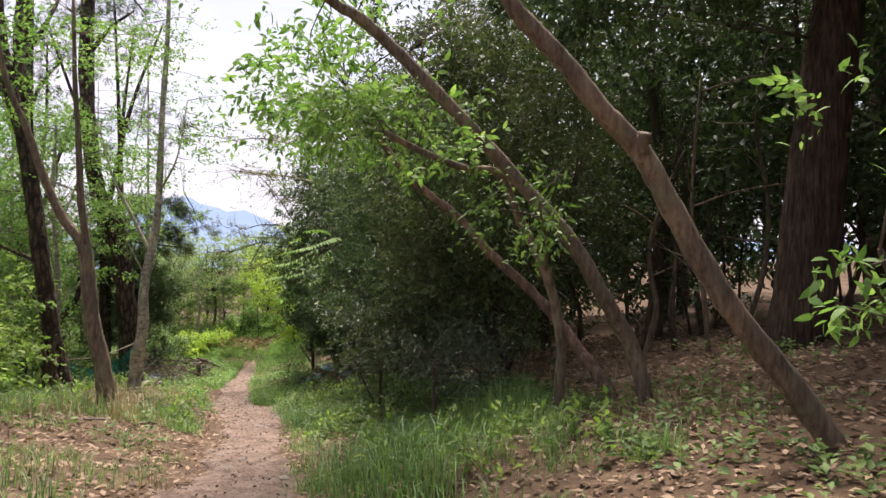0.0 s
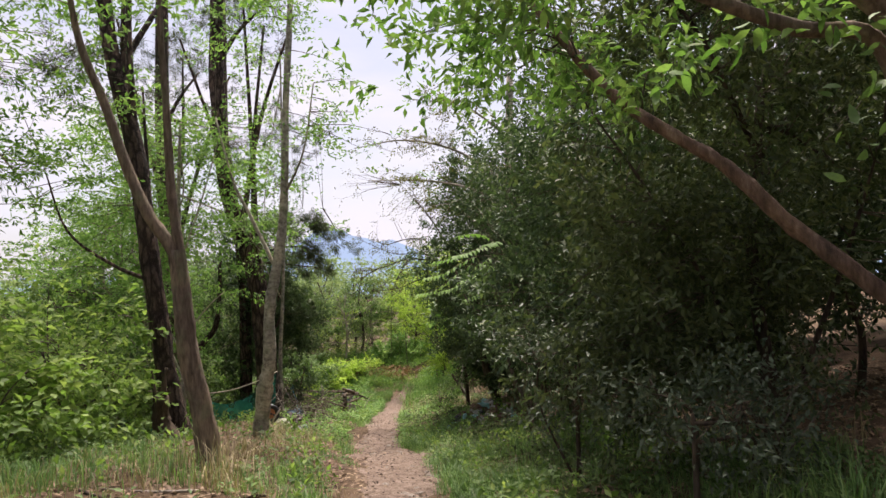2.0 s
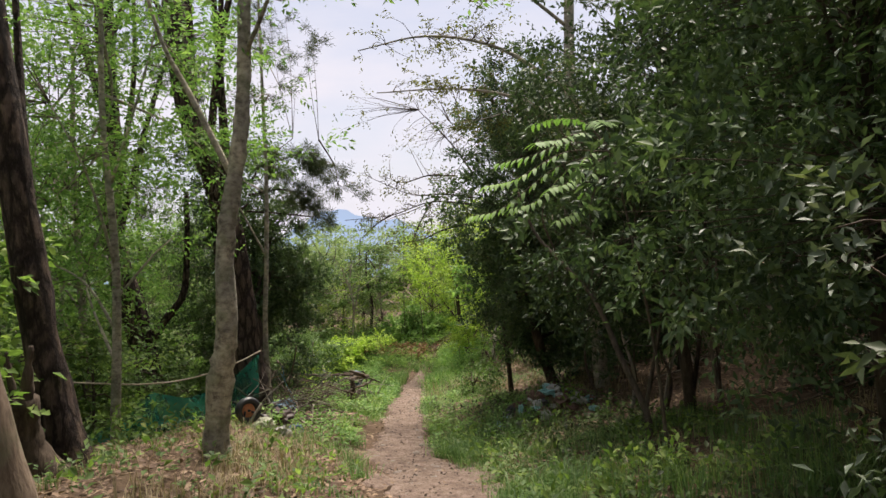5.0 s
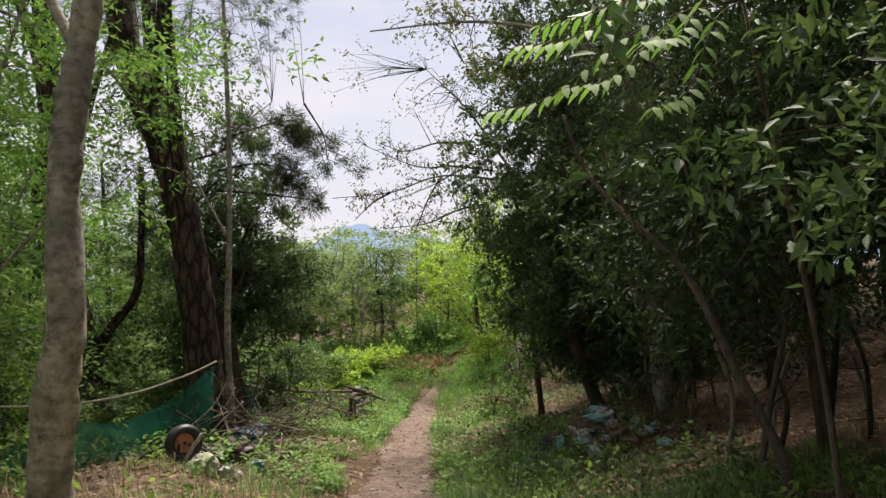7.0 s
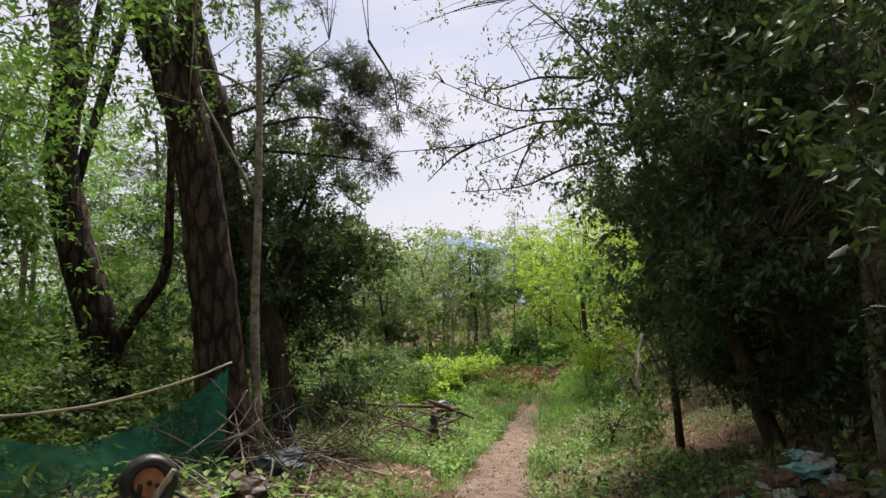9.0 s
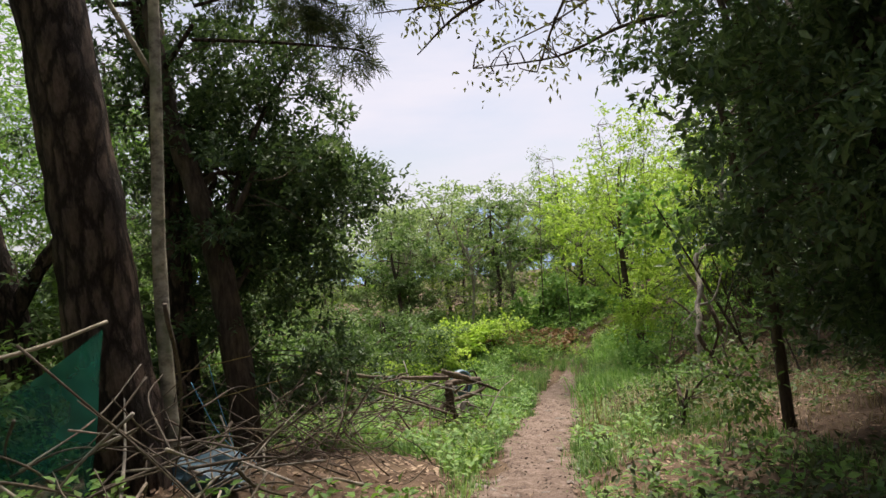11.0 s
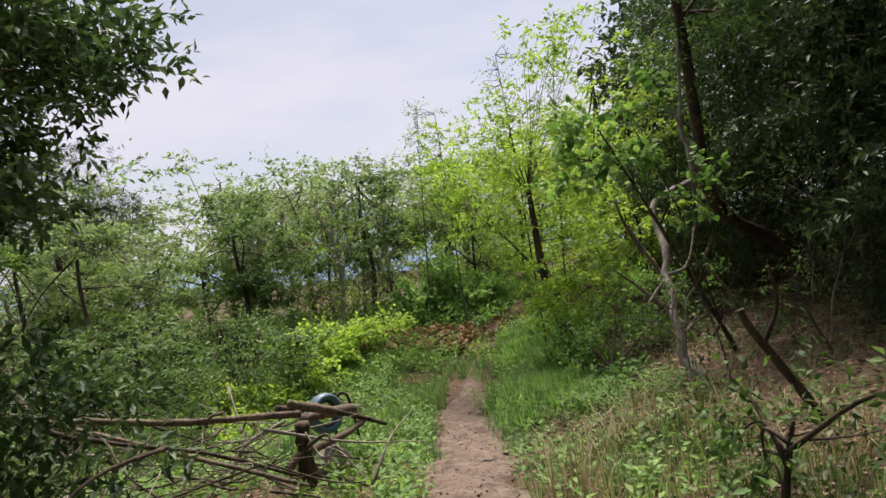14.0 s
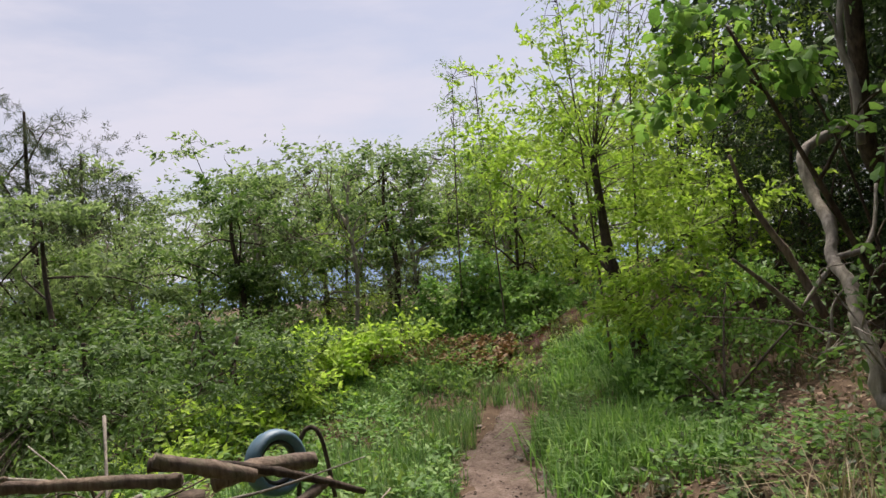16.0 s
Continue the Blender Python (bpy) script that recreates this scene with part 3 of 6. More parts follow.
tree("grey_trunk_tree", "pale grey knobbly-barked tree standing beside the green net", "tree",
     [(-6.08, 14.0, -1.3), (-5.98, 13.98, -0.65), (-5.9, 13.98, -0.26), (-5.88, 13.97, 0.51), (-5.78, 13.98, 1.09), (-5.67, 14.0, 1.67), (-5.6, 14.0, 2.4), (-5.54, 14.04, 4.09), (-5.46, 14.1, 5.6), (-5.42, 14.1, 7.2)], 0.135, 0.035,
     [(-5.4, 14.0, 3.2, 1.3, 1.2, 1.2, 70), (-5.6, 14.2, 5.0, 1.6, 1.5, 1.2, 110)], LEAF_BRIGHT, 0.08, BARK_GREY, limbs=0, leaves=6, gap=0.4, lump=0.07, twig_share=0.25, flat=0.5,
     extra=[([(-5.76, 14.0, 1.2), (-6.2, 14.0, 2.1), (-6.5, 14.0, 2.7), (-6.8, 14.0, 3.8)], 0.035, 0.015), ([(-5.6, 14.0, 2.4), (-5.2, 13.9, 3.1), (-5.0, 13.9, 4.2)], 0.025, 0.01)])
PINE_TRUNK = [(-8.66, 19.82, -2.3), (-8.73, 19.77, -1.27), (-8.78, 19.71, -0.21), (-8.92, 19.61, 1.21), (-9.21, 19.48, 2.29), (-9.5, 19.35, 3.37), (-9.7, 19.3, 6.0), (-9.6, 19.3, 9.0), (-9.5, 19.3, 12.0)]
tree("pine", "old dark pine with thick plated bark leaning over the net", "tree", PINE_TRUNK, 0.29, 0.16,
     [(-9.4, 19.4, 7.6, 2.6, 2.4, 1.2, 120)], NEEDLE, 0.13, BARK_PINE, limbs=7, twigs=4, leaves=16, aspect=0.06, spray=0.22, gap=0.45, lump=0.05, sides=14)
tree("pine", "dark pine trunk forking low in the shade", "tree",
     [(-11.84, 21.31, -2.3), (-12.02, 21.15, -0.75), (-12.26, 20.99, 0.4), (-12.34, 20.89, 1.61), (-12.16, 20.89, 2.82), (-12.21, 20.82, 3.79), (-12.2, 20.8, 7), (-12.1, 20.8, 11)], 0.3, 0.16,
     [(-12, 21, 7.2, 2.4, 2.4, 1.4, 110)], NEEDLE, 0.13, BARK_PINE, limbs=6, twigs=4, leaves=16, aspect=0.06, spray=0.22, gap=0.45, sides=12,
     extra=[([(-11.91, 21.23, -1.4), (-11.5, 21.36, -0.77), (-11.09, 21.49, -0.22), (-10.96, 21.49, 0.66), (-10.9, 21.5, 2.0)], 0.1, 0.05)])
tree("pine", "tall pine trunk behind the evergreen", "tree",
     [(-10.76, 22.58, -2.4), (-10.71, 22.52, -0.85), (-10.7, 22.38, 1.77), (-10.97, 22.17, 3.52), (-11.06, 22.11, 4.6), (-11.0, 22, 8), (-11, 22, 11)], 0.2, 0.11,
     [(-10.4, 22.8, 5.2, 2.2, 1.9, 1.2, 110), (-8.54, 22.48, 2.64, 0.42, 0.4, 0.2, 22), (-8.07, 22.68, 2.65, 0.42, 0.4, 0.2, 22), (-7.97, 22.74, 2.17, 0.42, 0.4, 0.2, 16), (-8.84, 22.37, 2.01, 0.42, 0.4, 0.2, 16), (-8.46, 22.54, 1.81, 0.42, 0.4, 0.2, 18), (-8.29, 22.63, 1.33, 0.42, 0.4, 0.2, 18), (-8.93, 22.31, 2.63, 0.42, 0.4, 0.2, 14), (-7.93, 22.77, 1.85, 0.42, 0.4, 0.2, 8), (-8.74, 22.43, 1.54, 0.42, 0.4, 0.2, 8), (-9.09, 22.26, 2.17, 0.42, 0.4, 0.2, 12), (-9.33, 22.14, 2.58, 0.42, 0.4, 0.2, 14)], NEEDLE, 0.13, BARK_PINE, limbs=0, twigs=4, leaves=18, aspect=0.06, spray=0.22, gap=0.3, sides=12,
     extra=[([(-9.6, 22.03, 2.46), (-8.79, 22.37, 2.73), (-8.26, 22.59, 2.8)], 0.022, 0.007), ([(-9.71, 22.0, 1.89), (-9.11, 22.26, 2.0), (-8.59, 22.49, 1.89), (-8.33, 22.6, 1.8)], 0.022, 0.007), ([(-9.76, 21.99, 1.54), (-9.01, 22.32, 1.45), (-8.29, 22.63, 1.33), (-8.04, 22.74, 1.25)], 0.022, 0.007), ([(-8.24, 22.59, 3.09), (-7.95, 22.74, 2.5), (-7.91, 22.77, 2.06)], 0.022, 0.007), ([(-9.62, 22.03, 2.24), (-9.32, 22.14, 2.66), (-8.77, 22.37, 3.12)], 0.022, 0.007), ([(-11.0, 22.1, 2.2), (-10.4, 22.0, 2.1), (-9.62, 22.03, 2.24)], 0.035, 0.022), ([(-10.8, 22.3, 1.2), (-10.2, 22.1, 1.4), (-9.74, 22.0, 1.7)], 0.035, 0.022)])
tree("sapling", "thin grey upright sapling close to the pine", "tree",
     [(-8.5, 20.1, -2.2), (-8.52, 20.1, -0.96), (-8.42, 20.09, 0.49), (-8.33, 20.05, 1.94), (-8.3, 20.0, 3.4), (-8.3, 20, 5), (-8.3, 20, 7)], 0.06, 0.02,
     [(-8.6, 19.6, 2.8, 1.5, 1.4, 1.3, 110), (-8.9, 18.4, 3.2, 1.3, 1.4, 1.0, 70)], LEAF_MID, 0.075, BARK_GREY, limbs=5, leaves=6, gap=0.4)
tree("evergreen_tree", "dark glossy evergreen with small leaves beside the trail", "tree",
     [(-9.67, 22.35, -2.9), (-9.79, 22.31, -1.44), (-9.91, 22.27, -0.59), (-10.12, 22.2, 0.22), (-10.3, 22.14, 0.9), (-10.5, 22.1, 2.6)], 0.19, 0.08,
     [(-9.9, 24.2, 0.1, 0.95, 0.9, 0.7, 260), (-11.4, 24.2, -1.0, 1.0, 0.9, 1.0, 200), (-9.75, 23.2, -0.1, 1.05, 1.1, 1.3, 460), (-10.5, 23.0, 1.4, 1.35, 1.3, 1.7, 460), (-11.1, 23.2, 0.3, 1.5, 1.4, 2.2, 300), (-10.3, 22.9, -1.7, 1.3, 0.9, 0.8, 130), (-9.7, 23.8, -2.1, 1.0, 0.9, 0.6, 80)], LEAF_CAMELLIA, 0.09, BARK_DARK, limbs=8, twigs=5, leaves=6, spray=0.22, gap=0.35, twig_share=0.15, hang=-0.5)

# leaning trunks at the wood's edge
tree("leaning_tree", "smooth brown tree leaning steeply over the trail", "tree",
     [(2.31, 4.2, 0.13), (2.01, 4.16, 0.54), (1.63, 4.12, 1.01), (1.32, 4.09, 1.53), (1.13, 4.05, 1.85), (0.88, 4.01, 2.1), (0.68, 3.98, 2.35), (0.46, 3.94, 2.56), (0.33, 3.9, 2.73), (-0.1, 3.9, 3.6)], 0.082, 0.042,
     [(-0.2, 4.4, 4.3, 1.6, 1.5, 0.6, 40)], LEAF_OLIVE, 0.085, BARK_BROWN, limbs=0, leaves=7, extra=[([(1.13, 4.05, 1.8), (1.12, 4.0, 1.88), (1.13, 3.97, 1.95)], 0.05, 0.036)])
tree("leaning_tree", "brown tree with a long arching stem leaning over the trail", "tree",
     [(1.92, 6.65, -0.22), (1.77, 6.62, 0.35), (1.43, 6.51, 0.94), (1.16, 6.47, 1.38), (0.75, 6.42, 1.84), (0.39, 6.38, 2.24), (0.03, 6.33, 2.61), (-0.42, 6.29, 3.06), (-0.72, 6.24, 3.32), (-1.01, 6.2, 3.5), (-1.5, 6.1, 4.0)], 0.085, 0.045,
     [(-1.1, 6.3, 4.2, 1.5, 1.2, 0.7, 60), (-0.9, 6.7, 2.65, 0.5, 0.4, 0.25, 26), (-0.25, 6.6, 2.75, 0.5, 0.4, 0.25, 24), (0.0, 6.5, 2.25, 0.3, 0.3, 0.15, 12), (-1.4, 7.2, 3.1, 0.8, 0.6, 0.4, 60)], LEAF_BRIGHT, 0.11, BARK_BROWN, limbs=0, twigs=2, leaves=6, fine=True, twig_share=0.06, flat=0.5)
tree("leaning_tree", "leaning tree with cracked reddish flaking bark", "tree",
     [(1.8, 7.3, -0.3), (1.37, 7.6, 0.34), (1.03, 7.8, 0.78), (0.54, 7.9, 1.24), (0.17, 8.0, 1.66), (-0.15, 8.1, 1.92), (-0.56, 8.4, 2.34), (-1.2, 8.8, 3.3)], 0.07, 0.035,
     [(-1.2, 8.8, 3.6, 1.3, 1.2, 1.0, 90), (-0.9, 8.2, 2.75, 0.8, 0.7, 0.35, 40)], LEAF_BRIGHT, 0.1, BARK_RED, limbs=0, leaves=7, lump=0.1)
tree("crooked_tree", "thin crooked grey-brown tree with a bent side stem", "tree",
     [(1.1, 6.86, -0.4), (1.12, 6.77, 0.44), (0.96, 6.67, 1.09), (0.71, 6.58, 1.57), (0.51, 6.48, 1.98), (0.18, 6.39, 2.03), (-0.22, 6.29, 2.18), (-0.51, 6.2, 2.32)], 0.055, 0.028,
     [(-0.55, 6.3, 2.35, 0.65, 0.5, 0.22, 40), (0.75, 5.5, 1.6, 0.5, 0.4, 0.12, 22)], LEAF_MID, 0.07, BARK_BROWN, limbs=0, leaves=7, fine=True, extra=[([(0.96, 6.67, 1.09), (0.9, 6.2, 1.35), (0.78, 5.6, 1.55)], 0.02, 0.008)])
tree("cedar", "big old cedar trunk with deep furrowed bark", "tree",
     [(3.92, 8.0, -0.2), (4.08, 8.0, 0.92), (4.21, 8.0, 2.2), (4.37, 8.0, 3.47), (4.49, 8.0, 4.49), (4.7, 8, 8)], 0.33, 0.24,
     # last two blobs hang out of view, added to shade the wood floor
     [(4.4, 8, 7.2, 2.6, 2.6, 2.0, 220), (2.2, 8.2, 4.7, 1.7, 1.4, 0.9, 260), (3.4, 6.4, 5.2, 1.8, 1.6, 0.9, 220), (5.0, 6.6, 6.6, 2.6, 2.4, 1.0, 320), (4.6, 10.0, 6.8, 2.4, 2.4, 1.0, 280)], LEAF_DARK, 0.12, BARK_CEDAR, limbs=0, leaves=8, sides=56, lump=0.015, ridges=26)
tree("cedar", "dark furrowed trunk deep in the shade", "tree",
     # the second blob is also added out of view, to shade the floor
     [(6.9, 11.0, 0.3), (6.95, 11.0, 2.53), (7.0, 11.0, 5.16), (7.1, 11, 8)], 0.34, 0.26, [(6.6, 11, 7.2, 2.6, 2.6, 2.2, 220), (7.4, 8.6, 7.0, 2.6, 2.4, 1.2, 260)], LEAF_DARK, 0.12, BARK_CEDAR, limbs=5, leaves=8, sides=40, lump=0.015, ridges=20)
tree("dead_sapling", "leafless grey dead sapling leaning in the shade", "dead tree",
     [(-1.84, 15.71, -1.5), (-2.09, 15.82, -0.88), (-2.26, 15.95, -0.42), (-2.42, 16.09, -0.12), (-2.74, 16.19, 0.24), (-3.03, 16.3, 0.61), (-3.2, 16.3, 1.1)], 0.042, 0.012, [], LEAF_DARK, 0.1, TWIG,
     extra=[([(-2.42, 16.09, -0.12), (-2.3, 16.0, 0.3), (-2.35, 15.9, 0.8), (-2.2, 15.8, 1.2)], 0.012, 0.004), ([(-2.74, 16.19, 0.24), (-2.9, 16.0, 0.75), (-2.75, 15.9, 1.2)], 0.011, 0.004), ([(-2.26, 15.95, -0.42), (-1.9, 16.0, 0.0), (-1.7, 15.9, 0.7)], 0.012, 0.004)])

# dark evergreen edge of the wood
EDGE = "evergreens along the trail"
# the last blob of each shrub is an unseen top added to shade the edge
tree("evergreen_shrub", "dense dark evergreen shrub with glossy small leaves", "shrub", [on_land(0.9, 9.9), (0.7, 9.9, 1.0), (0.9, 10.2, 2.6)], 0.09, 0.04,
     [(0.2, 9.9, 0.9, 1.2, 1.1, 1.2, 420), (0.9, 10.6, 2.4, 1.8, 1.5, 1.8, 560), (-0.4, 10.0, 0.3, 0.8, 0.7, 0.6, 110), (0.2, 9.6, 3.4, 1.6, 1.5, 1.3, 380), (1.6, 11.4, 5.4, 2.0, 1.7, 0.9, 200)], LEAF_OLIVE, 0.085, BARK_DARK, limbs=7, group=EDGE)
tree("evergreen_shrub", "dense dark evergreen shrub with glossy small leaves", "shrub", [on_land(-0.3, 13.2), (-0.4, 13.1, 1.0), (-0.3, 13.2, 2.8)], 0.1, 0.04,
     [(-0.9, 13.2, 0.8, 1.4, 1.7, 1.5, 460), (-0.6, 13.3, 2.9, 1.6, 1.8, 1.7, 520), (0.6, 13.4, 1.6, 1.5, 1.8, 2.2, 300), (0.5, 14.4, 5.2, 1.8, 1.8, 0.9, 170)], LEAF_CAMELLIA, 0.088, BARK_DARK, limbs=7, group=EDGE)
tree("evergreen_shrub", "dense dark evergreen shrub with glossy small leaves", "shrub", [on_land(-1.2, 17.2), (-1.3, 17.1, 0.4), (-1.2, 17, 2.4)], 0.1, 0.04,
     [(-1.9, 17.2, 0.5, 1.2, 1.6, 1.3, 430), (-1.6, 17.3, 2.4, 1.5, 1.7, 1.6, 480), (-0.4, 17, 1.3, 1.5, 1.8, 2.2, 300), (-0.4, 18.2, 4.8, 1.8, 1.8, 0.9, 200)], LEAF_DARK, 0.088, BARK_DARK, limbs=7, group=EDGE)
tree("camellia_tree", "dark glossy camellia tree overhanging the trail", "tree", [on_land(-3.2, 21.9), (-3.5, 21.8, -1.4), (-3.7, 21.9, 0.2), (-3.5, 22.0, 2.2)], 0.13, 0.05,
     # last two blobs are added high up to keep sun off the bank
     [(-3.3, 22.5, -1.4, 1.1, 1.1, 0.7, 200), (-3.75, 22.0, -0.2, 1.25, 1.3, 1.1, 520), (-3.8, 22.0, 1.4, 1.6, 1.6, 1.5, 640), (-3.2, 22.0, 3.1, 1.6, 1.6, 1.4, 460), (-2.6, 20.6, 0.9, 1.4, 1.4, 1.8, 380), (-2.6, 23.0, -1.5, 1.2, 1.0, 0.7, 240), (-2.0, 24.5, -1.2, 1.3, 1.2, 0.9, 240), (-3.2, 24.8, 3.2, 1.6, 1.6, 0.8, 240), (-3.6, 26.6, 3.4, 1.4, 1.4, 0.7, 200)], LEAF_CAMELLIA, 0.09, BARK_DARK, limbs=8, twigs=5, leaves=6, spray=0.22, group=EDGE, hang=-0.45)
tree("oak_sapling", "slender oak with sparse young bronze leaves over the trail", "tree", [on_land(-4.3, 23.6), (-4.4, 23.6, -1.2), (-4.5, 23.6, 0.6), (-4.7, 23.6, 1.8)], 0.07, 0.03,
     [(-5.6, 23.5, 2.9, 1.2, 0.9, 0.6, 30), (-6.0, 23.8, 3.8, 1.6, 1.2, 0.7, 36), (-7.05, 21.64, 1.23, 0.28, 0.26, 0.12, 7), (-6.77, 21.76, 1.30, 0.28, 0.26, 0.12, 7), (-6.44, 21.91, 1.28, 0.28, 0.26, 0.12, 8), (-6.09, 22.05, 1.38, 0.28, 0.26, 0.12, 7), (-5.75, 22.19, 1.47, 0.28, 0.26, 0.12, 7), (-6.02, 22.07, 1.73, 0.28, 0.26, 0.12, 7), (-6.39, 21.90, 1.91, 0.28, 0.26, 0.12, 8), (-6.72, 21.76, 2.02, 0.28, 0.26, 0.12, 6), (-5.90, 22.15, 0.94, 0.28, 0.26, 0.12, 7), (-5.61, 22.27, 1.16, 0.28, 0.26, 0.12, 8), (-6.09, 22.08, 0.68, 0.28, 0.26, 0.12, 6), (-5.69, 22.24, 0.83, 0.28, 0.26, 0.12, 7), (-5.35, 22.39, 0.90, 0.28, 0.26, 0.12, 8), (-6.42, 21.93, 0.67, 0.28, 0.26, 0.12, 7), (-5.20, 22.43, 1.38, 0.28, 0.26, 0.12, 10), (-5.13, 22.45, 1.74, 0.28, 0.26, 0.12, 10), (-5.61, 22.24, 2.01, 0.28, 0.26, 0.12, 8), (-6.16, 22.00, 2.02, 0.28, 0.26, 0.12, 7), (-5.28, 22.38, 1.99, 0.28, 0.26, 0.12, 8)], LEAF_BRONZE, 0.065, BARK_DARK, limbs=0, twigs=2, leaves=5, spray=0.3, gap=0.3, twig_share=1.0,
     extra=[([(-4.7, 22.65, 1.41), (-5.64, 22.24, 1.5), (-6.44, 21.91, 1.25), (-7.33, 21.52, 1.18)], 0.020, 0.005), ([(-4.8, 22.6, 1.56), (-5.41, 22.34, 1.66), (-6.02, 22.07, 1.67), (-6.77, 21.74, 2.03)], 0.020, 0.005), ([(-5.64, 22.24, 1.49), (-5.89, 22.15, 1.06), (-6.09, 22.08, 0.58)], 0.020, 0.005), ([(-4.95, 22.55, 1.0), (-5.4, 22.36, 0.91), (-5.92, 22.15, 0.7), (-6.59, 21.86, 0.65)], 0.020, 0.005), ([(-5.16, 22.43, 2.04), (-5.66, 22.21, 2.06), (-6.17, 22.0, 1.93), (-6.55, 21.83, 2.07)], 0.020, 0.005), ([(-6.44, 21.91, 1.25), (-6.73, 21.79, 1.08), (-7.02, 21.67, 0.8)], 0.020, 0.005), ([(-4.45, 23.6, 0.4), (-4.5, 23.1, 1.0), (-4.7, 22.65, 1.41)], 0.035, 0.02), ([(-4.7, 23.6, 1.8), (-5.4, 23.6, 2.9), (-6.2, 23.8, 3.8)], 0.028, 0.008), ([(-5.5, 23.55, 1.8), (-6.2, 23.6, 1.5), (-7.0, 23.5, 1.25)], 0.015, 0.005)])

tree("overhanging_oak", "tall oak reaching layered sparse branches across the sky", "tree", [on_land(-2.3, 21.0), (-2.4, 20.9, 0.5), (-2.6, 20.8, 3.0), (-2.5, 20.8, 6.0)], 0.16, 0.09,
     [(-4.6, 20.4, 3.5, 1.9, 1.1, 0.3, 60), (-5.4, 20.6, 4.5, 1.7, 1.1, 0.3, 54), (-3.8, 20.5, 5.4, 2.0, 1.4, 0.5, 60), (-3.6, 20.2, 2.7, 1.2, 0.9, 0.3, 36)], LEAF_BRONZE, 0.075, BARK_GREY, limbs=0, twigs=3, leaves=6, spray=0.35, gap=0.3, twig_share=0.9, flat=0.35, group="",
     extra=[([(-2.55, 20.8, 2.4), (-3.4, 20.6, 3.1), (-4.6, 20.4, 3.4), (-6.2, 20.5, 3.5)], 0.045, 0.01), ([(-2.6, 20.8, 3.2), (-3.8, 20.6, 4.1), (-5.2, 20.6, 4.5), (-6.6, 20.7, 4.4)], 0.045, 0.01), ([(-2.55, 20.8, 4.4), (-3.6, 20.5, 5.2), (-5.0, 20.4, 5.5)], 0.04, 0.01), ([(-3.4, 20.6, 3.1), (-4.0, 20.2, 2.8), (-4.7, 20.0, 2.7)], 0.02, 0.006)])

# dead snag and its dark leaning neighbour
tree("snag", "bleached bare dead stem hooked over a dark trunk", "dead tree",
     [(-5.23, 28.60, -3.49), (-5.34, 28.80, -3.21), (-5.46, 29.00, -3.09), (-5.45, 29.10, -2.83), (-5.49, 29.30, -2.59), (-5.46, 29.50, -2.36), (-5.50, 29.80, -2.16), (-5.44, 30.00, -1.93), (-5.48, 30.30, -1.61), (-5.50, 30.50, -1.27), (-5.28, 30.70, -1.10), (-4.91, 31.00, -0.97)], 0.055, 0.042, [], LEAF_DARK, 0.1, DEADWOOD, lump=0.13, flare=0.0,
     extra=[([(-5.50, 29.80, -2.16), (-5.28, 29.80, -2.11), (-5.16, 29.90, -1.95), (-5.06, 30.10, -1.60)], 0.03, 0.012), ([(-5.49, 29.80, -2.19), (-5.66, 29.70, -2.38), (-5.78, 29.60, -2.51)], 0.026, 0.008), ([(-4.89, 31.00, -1.17), (-4.90, 31.00, -0.55), (-4.98, 31.00, -0.24), (-4.93, 31.00, 0.31), (-4.89, 31.00, 1.04)], 0.045, 0.02), ([(-4.98, 31.00, -0.24), (-5.04, 31.00, 0.05), (-5.12, 31.00, 0.10)], 0.02, 0.006)])
stems = [([(-5.21, 31.60, -2.80), (-5.48, 31.60, -2.18), (-5.83, 31.50, -1.56), (-5.99, 31.40, -1.08)], 0.05, 0.018), ([(-5.47, 31.30, -2.75), (-5.78, 31.30, -2.41), (-6.08, 31.20, -2.13)], 0.04, 0.012), ([(-4.44, 31.00, -2.78), (-4.65, 31.00, -2.47), (-4.87, 30.90, -2.09), (-4.70, 30.90, -1.74)], 0.022, 0.006)]
for pts, a, b in stems:
    t = thing("dead_sapling", pts[0], "dark bare leaning stem tangled beside the dead snag", "dead tree", "stems beside the snag")
    link_mesh("trunk", *tube(spline(pts, 6), a, b, 7, 0.08), BARK_BROWN, t, smooth=True)
tree("leaning_tree", "dark bare-stemmed tree bending up from the bank", "tree",
     [(-2.32, 33.56, -3.1), (-3.32, 33.0, -2.1), (-4.14, 32.48, -1.62), (-4.57, 32.02, -1.05), (-4.68, 31.61, -0.03), (-4.78, 31.2, 0.98), (-4.87, 30.79, 1.47), (-5, 30.6, 2.6)], 0.14, 0.05,
     [(-4.2, 31.2, 1.6, 1.5, 1.4, 1.2, 130), (-5.3, 30.6, 0.9, 0.9, 0.9, 0.8, 40)], LEAF_MID, 0.09, BARK_DARK, limbs=5, leaves=6, gap=0.3)
